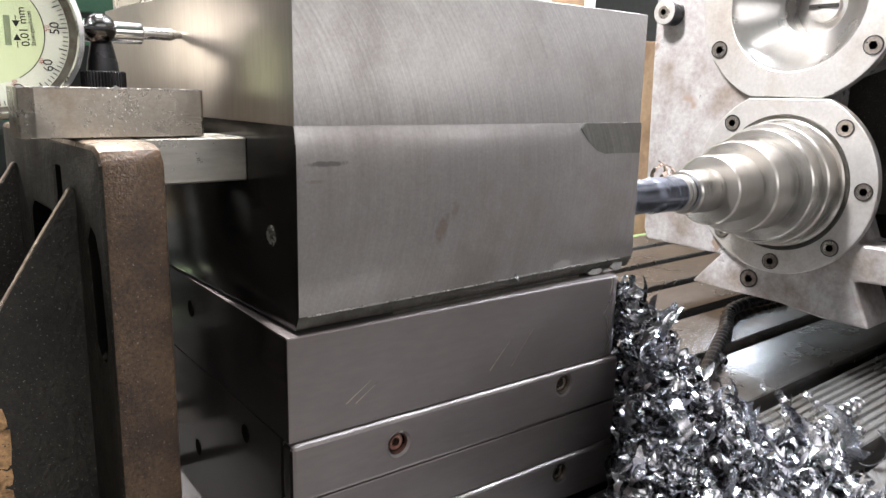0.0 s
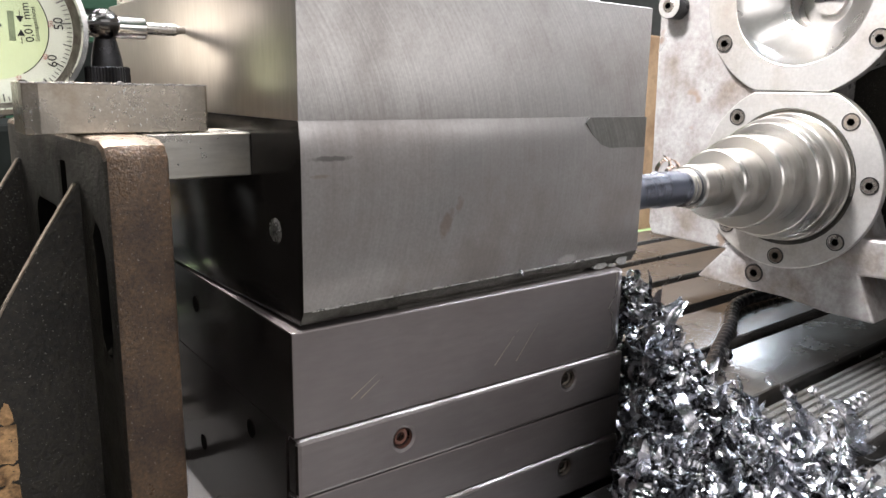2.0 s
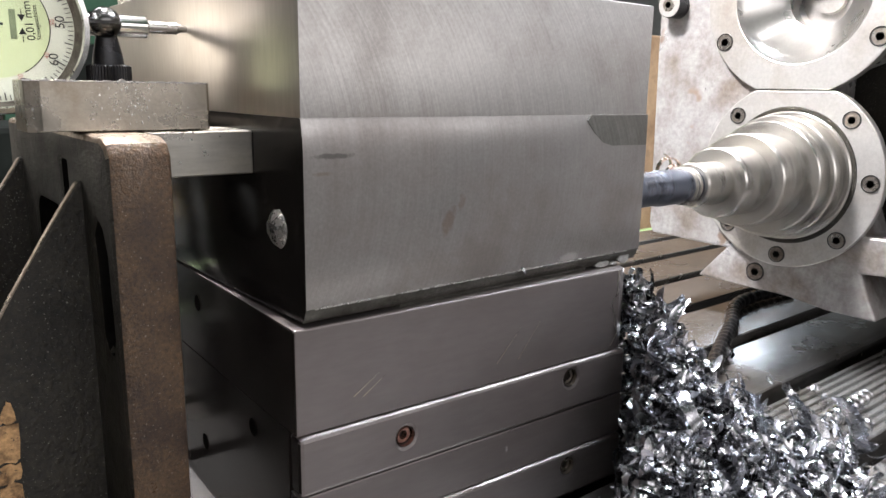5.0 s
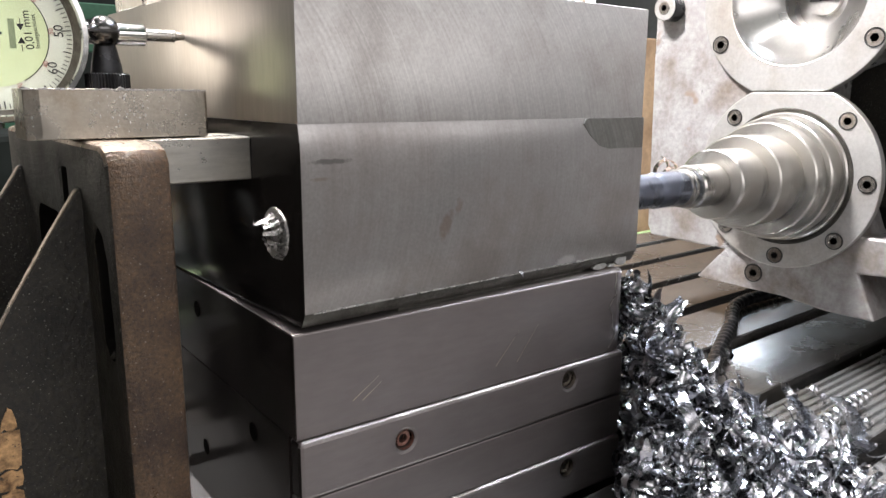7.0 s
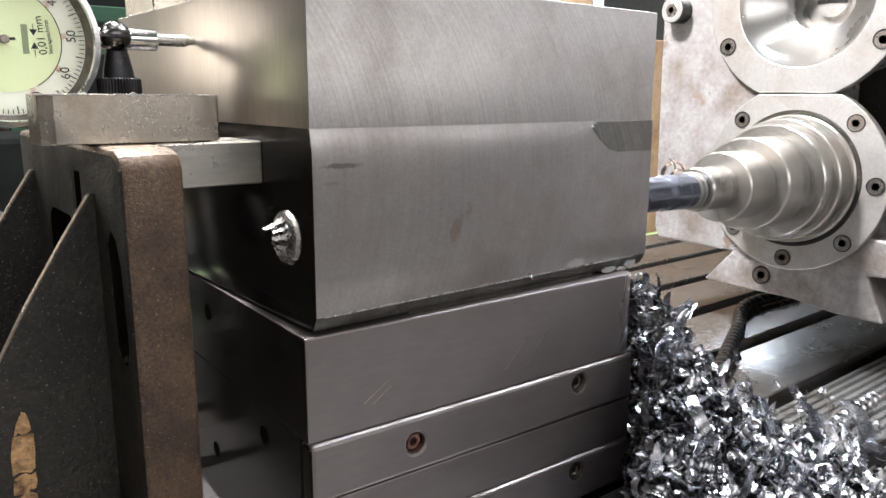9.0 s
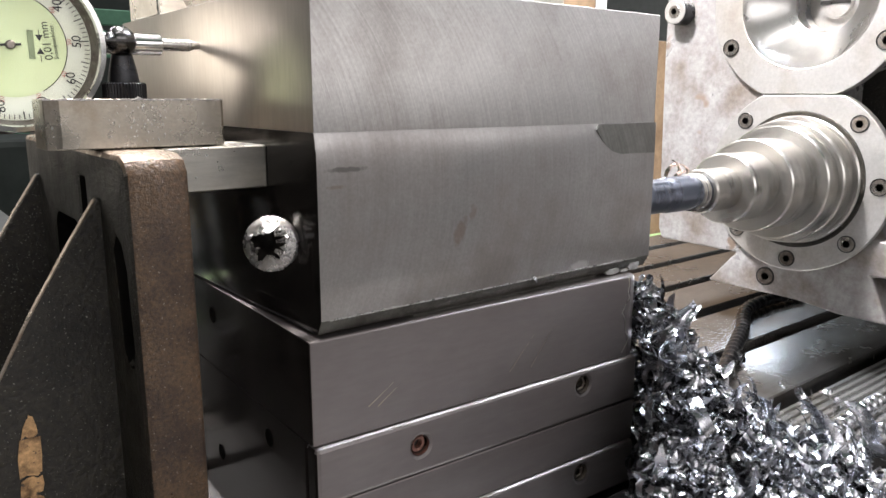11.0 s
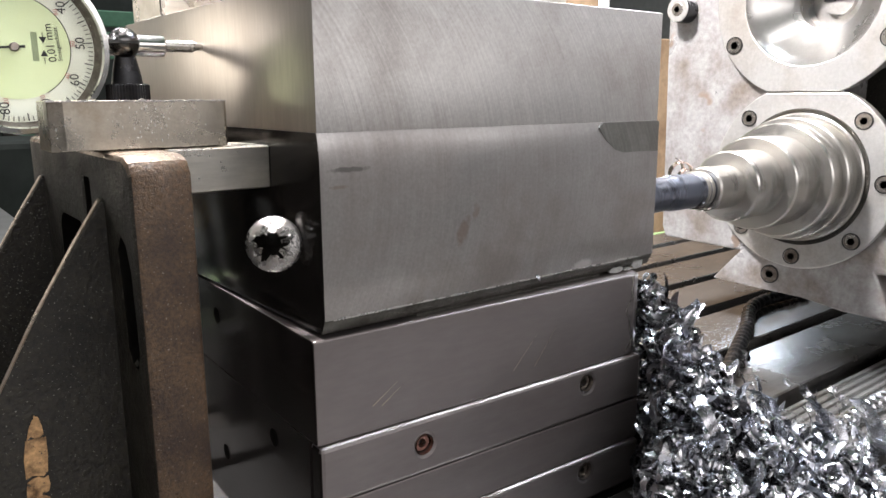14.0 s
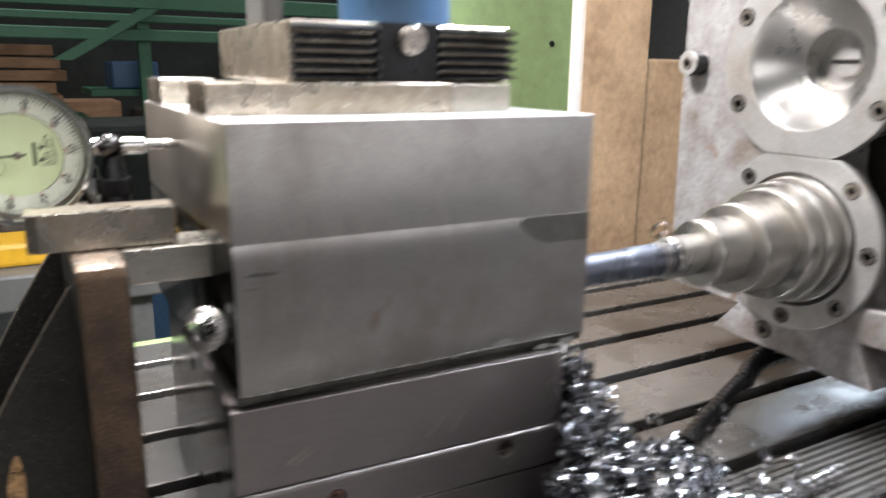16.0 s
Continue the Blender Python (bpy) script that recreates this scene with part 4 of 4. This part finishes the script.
def chip_heap():
    rng = random.Random(21)
    verts, faces, base = [], [], 0
    made = 0
    while made < 5600:
        x, y = rng.uniform(0.085, 0.330), rng.uniform(-0.140, 0.060)
        h = heap_height(x, y)
        if h < 0.0035 and (rng.random() > 0.004 or x < 0.16):
            continue
        kind = rng.random()
        if kind < 0.10:
            length, width, coil = rng.uniform(0.018, 0.032), rng.uniform(0.0026, 0.0050), rng.uniform(0.008, 0.018)
        elif kind < 0.52:
            length, width, coil = rng.uniform(0.010, 0.026), rng.uniform(0.0024, 0.0050), rng.uniform(0.0020, 0.0046)
        else:
            length, width, coil = rng.uniform(0.005, 0.012), rng.uniform(0.0009, 0.0022), rng.uniform(0.0012, 0.0036)
        p, f = chip_mesh(rng, length, width, coil)
        rot = np.array(Euler((rng.uniform(0, 6.28), rng.uniform(0, 6.28), rng.uniform(0, 6.28))).to_matrix())
        if coil > 0.0075:
            rot = np.array(Euler((rng.gauss(0, 0.3), rng.gauss(1.57, 0.6), rng.uniform(0, 6.28))).to_matrix())
        drop = abs(rng.gauss(0, 0.006)) if rng.random() < 0.55 else rng.uniform(0, h)
        z = TABLE_Z + max(0.0015, h - drop)
        p = p @ rot.T
        if z + p[:, 2].min() < TABLE_Z:
            z = TABLE_Z - p[:, 2].min() + 0.0001
        p = p + np.array((x, y, z))
        if p[:, 1].max() > -0.009 and p[:, 0].min() < 0.1512:
            if x > 0.150:
                p[:, 0] += 0.1514 - p[:, 0].min()
            else:
                p[:, 1] -= p[:, 1].max() + 0.009
        verts.append(p)
        faces += [tuple(v + base for v in q) for q in f]
        base += len(p)
        made += 1
    me = bpy.data.meshes.new("chip_heap")
    me.from_pydata(np.concatenate(verts).tolist(), [], faces)
    me.materials.append(CHIPS)
    me.polygons.foreach_set("use_smooth", [True] * len(me.polygons))
    return tagged(new("chip_heap", me), "heap of shiny curled steel chips on the table", "metal chips", kind="stuff")


chip_heap()


def loose_chip(x, y, z, length, width, coil, turn, seed, label="bright curled steel chip lying loose", climb=None):
    rng = random.Random(seed)
    p, f = chip_mesh(rng, length, width, coil, climb)
    p = p @ np.array(Euler(turn).to_matrix()).T
    p[:, 2] -= p[:, 2].min()
    me = bpy.data.meshes.new("metal_chip")
    me.from_pydata(p.tolist(), [], f)
    me.materials.append(CHIPS)
    me.polygons.foreach_set("use_smooth", [True] * len(me.polygons))
    ob = tagged(new("metal_chip", me), label, "metal chip", "loose chips")
    ob.matrix_basis = Matrix.Translation((x, y, z))
    return ob


def loose_chips():
    rng = random.Random(77)
    loose_chip(0.0925, UY + 0.0004, UZ - 0.0015, 0.006, 0.0012, 0.0012, (0.3, 1.2, 0.4), 1, "tiny white chip caught on the block's lower edge")
    loose_chip(0.246, -0.066, TABLE_Z, 0.030, 0.0065, 0.030, (0.4, 0.2, 2.2), 2, "long flat bright steel chip on the table")
    loose_chip(0.232, -0.058, TABLE_Z + 0.002, 0.026, 0.005, 0.022, (1.0, 0.3, 0.3), 3, "long flat bright steel chip on the table")
    loose_chip(0.285, -0.044, TABLE_Z + 0.0017, 0.220, 0.0042, 0.0040, (1.5708, 0, 1.62), 40, "long corkscrew coil of bright steel on the ridges", 1.9)
    for k, (x, y, l, yaw) in enumerate(((0.244, -0.036, 0.09, 0.9), (0.212, -0.052, 0.06, 0.2), (0.226, -0.072, 0.07, 2.6), (0.196, -0.040, 0.06, 1.4))):
        loose_chip(x, y, TABLE_Z + max(0.0017, heap_height(x, y) - 0.004), l, 0.0046, 0.0034, (1.5708, 0, yaw), 41 + k, "corkscrew coil of bright steel", 1.6)
    for k, (x, y, l, yaw) in enumerate(((0.247, -0.061, 0.040, 1.06), (0.236, -0.068, 0.036, 0.7), (0.222, -0.046, 0.034, -0.5), (0.205, -0.062, 0.038, 0.3))):
        loose_chip(x, y, TABLE_Z + max(0.0017, heap_height(x, y) - 0.002), l, 0.0062, 0.040, (0.3, 1.35, yaw - 1.57), 60 + k, "long flat bright steel sliver", 0.6)
    for k, (x, y, l, w, yaw, up) in enumerate(((0.252, -0.060, 0.046, 0.0085, -0.75, 0.002), (0.236, -0.046, 0.040, 0.0065, -0.95, 0.003), (0.222, -0.030, 0.034, 0.0060, -0.60, 0.004),
                                              (0.212, -0.060, 0.036, 0.0062, -0.40, 0.004), (0.198, -0.022, 0.030, 0.0052, -1.10, 0.005), (0.190, -0.050, 0.034, 0.0060, 0.30, 0.005), (0.180, -0.012, 0.024, 0.0048, 0.9, 0.005))):
        loose_chip(x, y, TABLE_Z + max(0.0017, heap_height(x, y) - up), l, w, 0.028, (1.25, 0.25, yaw), 80 + k, "large curved ribbon of bright steel", 0.3)
    for k in range(5):
        x, y = rng.uniform(0.27, 0.305), rng.uniform(-0.036, -0.014)
        loose_chip(x, y, TABLE_Z + 0.0017, rng.uniform(0.006, 0.013), rng.uniform(0.0018, 0.004), rng.uniform(0.002, 0.005), (rng.uniform(0, 6.28), rng.uniform(0, 6.28), rng.uniform(0, 6.28)), 100 + k)
    for k in range(170):
        x, y = 0.1535 + abs(rng.gauss(0, 0.035)), rng.uniform(-0.085, 0.012)
        h = heap_height(x, y)
        if h > 0.004:
            loose_chip(x, y, TABLE_Z + h - 0.004, rng.uniform(0.010, 0.020), rng.uniform(0.0020, 0.0042), rng.uniform(0.003, 0.009), (rng.uniform(0, 6.28), rng.uniform(0, 6.28), rng.uniform(0, 6.28)), 500 + k, "curled bright steel chip on top of the heap")
    for k in range(26):
        x, y = rng.uniform(0.19, 0.24), rng.uniform(-0.10, -0.058)
        loose_chip(x, y, TABLE_Z + 0.0017, rng.uniform(0.006, 0.016), rng.uniform(0.0018, 0.004), rng.uniform(0.002, 0.007), (rng.uniform(0, 6.28), rng.uniform(0, 6.28), rng.uniform(0, 6.28)), 300 + k)


loose_chips()


# ---- things on the workpiece and behind it ----
def top_clamp():
    t = thing("top_parallel", "flat stained steel bar lying on the block", "steel bar")
    part("bar_body", box(0.004, 0.1085, 0.030, 0.062, UT, 0.1172, 0.0005, 1), STRAP, t)
    part("end_piece", box(0.1087, 0.139, 0.0304, 0.062, UT, 0.1170, 0.0005, 1), BAR, t, "brighter end of the bar")
    t = thing("rear_parallel", "short steel bar lying at the back of the block", "steel bar")
    part("bar_body", box(0.004, 0.030, 0.128, 0.165, UT, 0.1172, 0.0005, 1), BAR, t)
    t = thing("serrated_clamp", "ribbed black steel clamp block with a centre bolt", "clamp")
    part("clamp_body", box(0.039, 0.141, 0.036, 0.153, 0.1173, 0.1412, 0.001, 1), STRAP, t)
    for x0, x1 in ((0.0385, 0.0755), (0.1035, 0.1415)):
        for k in range(6):
            z = 0.1185 + k * 0.0038
            part("tooth", prism([(0.0362, z), (0.0300, z + 0.0004), (0.0300, z + 0.0010), (0.0362, z + 0.0030)], "x", x0, x1), BLACKMETAL, t)
    part("centre_slot", box(0.0755, 0.1035, 0.0335, 0.0362, 0.1173, 0.1412), BLACKMETAL, t)
    part("bolt_head", lathe(((0.0335, 0.006), (0.0290, 0.006), (0.0280, 0.005), (0.0280, 0.001)), "y", 24, (0.0895, 0, 0.1345)), SCREW_RIM, t, "", True)
    t = thing("hydraulic_unit", "blue painted cylinder body above the clamp", "cylinder")
    part("cylinder_body", lathe(((0.1413, 0.024), (0.1430, 0.0262), (0.240, 0.0262), (0.242, 0.024)), "z", 48, (0.104, 0.078, 0)), BLUE, t, "", True)
    part("clear_guard", box(0.046, 0.056, 0.095, 0.125, 0.1413, 0.235, 0.002), GREYPAINT, t)
    t = thing("clamp_stud", "bright threaded stud standing on the table", "stud")
    part("rod", lathe(((TABLE_Z, 0.0026), (0.30, 0.0026)), "z", 20, (0.207, 0.0685, 0)), WHITE, t, "", True)


top_clamp()


def chip_curls():
    """A stringy curl that hangs on the spindle's collar beside the drill."""
    t = thing("chip_curl", "thin reddish curl of steel hanging on the spindle", "metal chips")
    rng = random.Random(2)
    for (x0, y0, z0), (x1, y1, z1), r, turns in (((0.262, 0.044, 0.027), (0.278, 0.060, 0.026), 0.0012, 1.2), ((0.277, 0.058, 0.026), (0.284, 0.076, 0.029), 0.0060, 2.2)):
        a0, a1 = Vector((x0, y0, z0)), Vector((x1, y1, z1))
        d = (a1 - a0).normalized()
        side = d.cross(Vector((0, 0, 1))).normalized()
        up = side.cross(d)
        bm = bmesh.new()
        rows = []
        for k in range(61):
            u = k / 60
            a = u * turns * 6.2832
            q = r * min(1, 0.25 + 3 * u) * rng.uniform(0.97, 1.03)
            p = a0.lerp(a1, u) + side * q * math.cos(a) + up * q * math.sin(a)
            out = (side * math.cos(a) + up * math.sin(a)) * 0.00025
            rows.append([bm.verts.new(p + d * w + o) for w, o in ((-0.0017, out), (0.0017, out), (0.0017, -out), (-0.0017, -out))])
        for g0, g1 in zip(rows, rows[1:]):
            for q in range(4):
                bm.faces.new((g0[q], g0[(q + 1) % 4], g1[(q + 1) % 4], g1[q]))
        part("curl", bm, CURL, t, "", True)


chip_curls()


def hose():
    t = thing("coolant_hose", "dark ribbed flexible hose lying over the table", "hose")
    pts = [Vector(p) for p in ((0.262, 0.020, -0.0868), (0.318, 0.046, -0.0868), (0.372, 0.070, -0.0868), (0.432, 0.098, -0.0868), (0.505, 0.096, -0.0868))]
    steps = []
    for k in range(61):
        u = k / 60 * 4
        i = min(3, int(u))
        p0, p1, p2, p3 = pts[max(0, i - 1)], pts[i], pts[i + 1], pts[min(4, i + 2)]
        f = u - i
        steps.append(0.5 * ((2 * p1) + (p2 - p0) * f + (2 * p0 - 5 * p1 + 4 * p2 - p3) * f * f + (3 * p1 - p0 - 3 * p2 + p3) * f ** 3))
    bm = bmesh.new()
    rings = []
    for k, p in enumerate(steps):
        d = (steps[min(60, k + 1)] - steps[max(0, k - 1)]).normalized()
        q = d.to_track_quat("Z", "Y")
        r = 0.0044 if k % 2 else 0.0050
        rings.append([bm.verts.new(p + q @ Vector((r * math.cos(6.2832 * j / 16), r * math.sin(6.2832 * j / 16), 0))) for j in range(16)])
    for r0, r1 in zip(rings, rings[1:]):
        for j in range(16):
            bm.faces.new((r0[j], r0[(j + 1) % 16], r1[(j + 1) % 16], r1[j]))
    part("ribbed_tube", bm, BLACKMETAL, t)


hose()


# ---- far workshop ----
def workshop():
    t = thing("fibre_board", "brown fibre board standing behind the table", "board")
    part("panel", box(0.455, 0.548, 0.365, 0.385, TABLE_Z - 0.4, 0.60, 0.002), BOARD, t)
    t = thing("fibre_board", "low brown fibre board behind the table", "board")
    part("panel", box(0.548, 1.05, 0.368, 0.388, TABLE_Z - 0.4, 0.137, 0.002), BOARD, t)
    t = thing("green_cabinet", "pale green machine cabinet behind the table", "cabinet")
    part("body", box(0.44, 0.70, 0.672, 1.0, FLOOR_Z, 0.9, 0.01), LIGHTGREEN, t)
    door = part("door", box(0.445, 0.695, 0.660, 0.6715, FLOOR_Z + 0.08, 0.88, 0.004), LIGHTGREEN, t)
    part("lock", lathe(((0.6602, 0.004), (0.6575, 0.004), (0.6570, 0.003), (0.6570, 0.001)), "y", 24, (0.640, 0, 0.162)), BLACKMETAL, door, "small black lock", True)
    t = thing("table_guard", "green painted rear guard of the machine table", "guard")
    part("guard_panel", box(-0.62, 0.95, 0.350, 0.362, TABLE_Z - 0.2, TABLE_Z - 0.002, 0.002), LIGHTGREEN, t)
    t = thing("workbench", "grey steel workbench with tools on it", "workbench")
    part("top", box(-0.95, 0.12, 0.85, 1.6, -0.20, -0.15, 0.004), GREYPAINT, t)
    for x in (-0.9, 0.06):
        for y in (0.9, 1.55):
            part("leg", box(x - 0.03, x + 0.03, y - 0.03, y + 0.03, FLOOR_Z, -0.20), GREYPAINT, t)
    t = thing("tool_case", "yellow plastic tool case on the bench", "tool case")
    part("case_body", box(-0.16, -0.03, 0.90, 1.0, -0.15, -0.118, 0.006), YELLOW, t)
    for k, (x, y, w, d, h, mt) in enumerate(((-0.10, 1.15, 0.12, 0.05, 0.02, SCREW), (-0.32, 1.05, 0.2, 0.04, 0.03, SCREW), (-0.05, 1.30, 0.10, 0.06, 0.04, BAR), (-0.5, 1.2, 0.15, 0.1, 0.05, GREYPAINT))):
        o = thing("tool", "dark steel tool lying on the bench", "tool", "tools on the bench")
        part("tool_body", box(x, x + w, y, y + d, -0.15, -0.15 + h, 0.004), mt, o)
    # green rack with timber and boxes
    t = thing("storage_rack", "dark green steel rack along the hall", "rack")
    for x in (-0.75, 0.41, 1.45, 2.6):
        part("upright", box(x - 0.022, x + 0.022, 2.96, 3.02, FLOOR_Z, 2.2), RACKGREEN, t)
    for z, h in ((-0.55, 0.08), (0.215, 0.045), (0.285, 0.03), (0.335, 0.06), (0.46, 0.08), (0.62, 0.08), (1.05, 0.08)):
        part("beam", box(-0.8, 2.8, 2.94, 2.955, z, z + h, 0.004, 1), RACKGREEN, t)
    part("brace", prism([(0.08, 0.14), (0.15, 0.14), (0.47, 0.335), (0.40, 0.335)], "y", 2.925, 2.938), RACKGREEN, t)
    part("deck", box(-0.8, 0.20, 3.03, 3.5, -0.105, -0.081), RACKGREEN, t)
    part("deck", box(0.21, 0.60, 3.03, 3.5, 0.004, 0.029), RACKGREEN, t)
    for k in range(6):
        o = thing("timber", "brown sawn timber stacked on the rack", "timber", "timber stack")
        part("plank", box(-0.72, 0.13 - 0.02 * (k % 3), 3.05, 3.5, -0.08 + k * 0.047, -0.040 + k * 0.047, 0.004), WOOD, o)
    o = thing("blue_crate", "blue crate beside the rack", "crate")
    part("crate_body", box(0.29, 0.47, 3.06, 3.3, 0.03, 0.14, 0.01), BLUE, o)
    o = thing("blue_machine", "blue machine body standing on the floor", "machine")
    part("machine_body", box(0.14, 0.42, 2.1, 2.6, FLOOR_Z, -0.48, 0.02), BLUE, o)
    # block added over the machine, gloom-coloured, to cover the rack post
    part("machine_head", box(0.10, 0.70, 2.2, 2.6, -0.479, -0.05, 0.02), DUSK, o, "added dark block that hides the rack post")
    o = thing("dark_shelf", "dark shelf unit with boxes in the hall", "shelf")
    # wide sheet coloured as dark as the unlit hall behind the rack
    part("shelf_back", box(-1.2, 3.2, 4.2, 4.3, FLOOR_Z, 2.0), DUSK, o)
    for x, z, mt in ((0.1, -0.15, WOOD), (0.5, -0.2, SCREW), (-0.3, -0.2, SCREW), (0.8, -0.2, WOOD)):
        part("stored_box", box(x, x + 0.3, 3.8, 4.2, z - 0.15, z + 0.1), mt, o)


workshop()


# ---- what moves ----
def motions():
    # the spindle turns all the time
    rows = []
    for k in range(0, 241):
        rows.append((k / 15, SPINDLE @ Matrix.Rotation(radians(-80.0 * k), 4, "X")))
    walk(SPIN_OB, rows)
    # the bulge grows out of the block, then the ring tears through and tips towards the front
    c = Vector((0.0, 0.0155, 0.0283))

    def out(d, yaw=0.0, pitch=0.0, dy=0.0, dz=0.0):
        return Matrix.Translation((UX - d, c.y + dy, c.z + dz)) @ pose(0, 0, 0, 0, pitch, yaw)
    walk(DOME_OB, [(0.0, out(-0.0032)), (2.0, out(-0.0027)), (4.0, out(-0.0017)), (6.0, out(-0.0007)), (6.6, out(-0.0007)), (7.0, out(-0.0011)), (9.2, out(-0.0016)), (10.5, out(-0.0045)), (16.0, out(-0.0045))])
    walk(RING_OB, [(0.0, out(-0.0090)), (4.0, out(-0.0080)), (5.8, out(-0.0052)), (6.5, out(-0.0018)), (7.0, out(-0.0002)), (8.0, out(0.0003)), (9.2, out(0.0007)),
                   (10.0, out(0.0045, 14, 3)), (10.8, out(0.0070, 42, 8)), (11.3, out(0.0075, 56, 10)), (16.0, out(0.0075, 56, 10))])


motions()
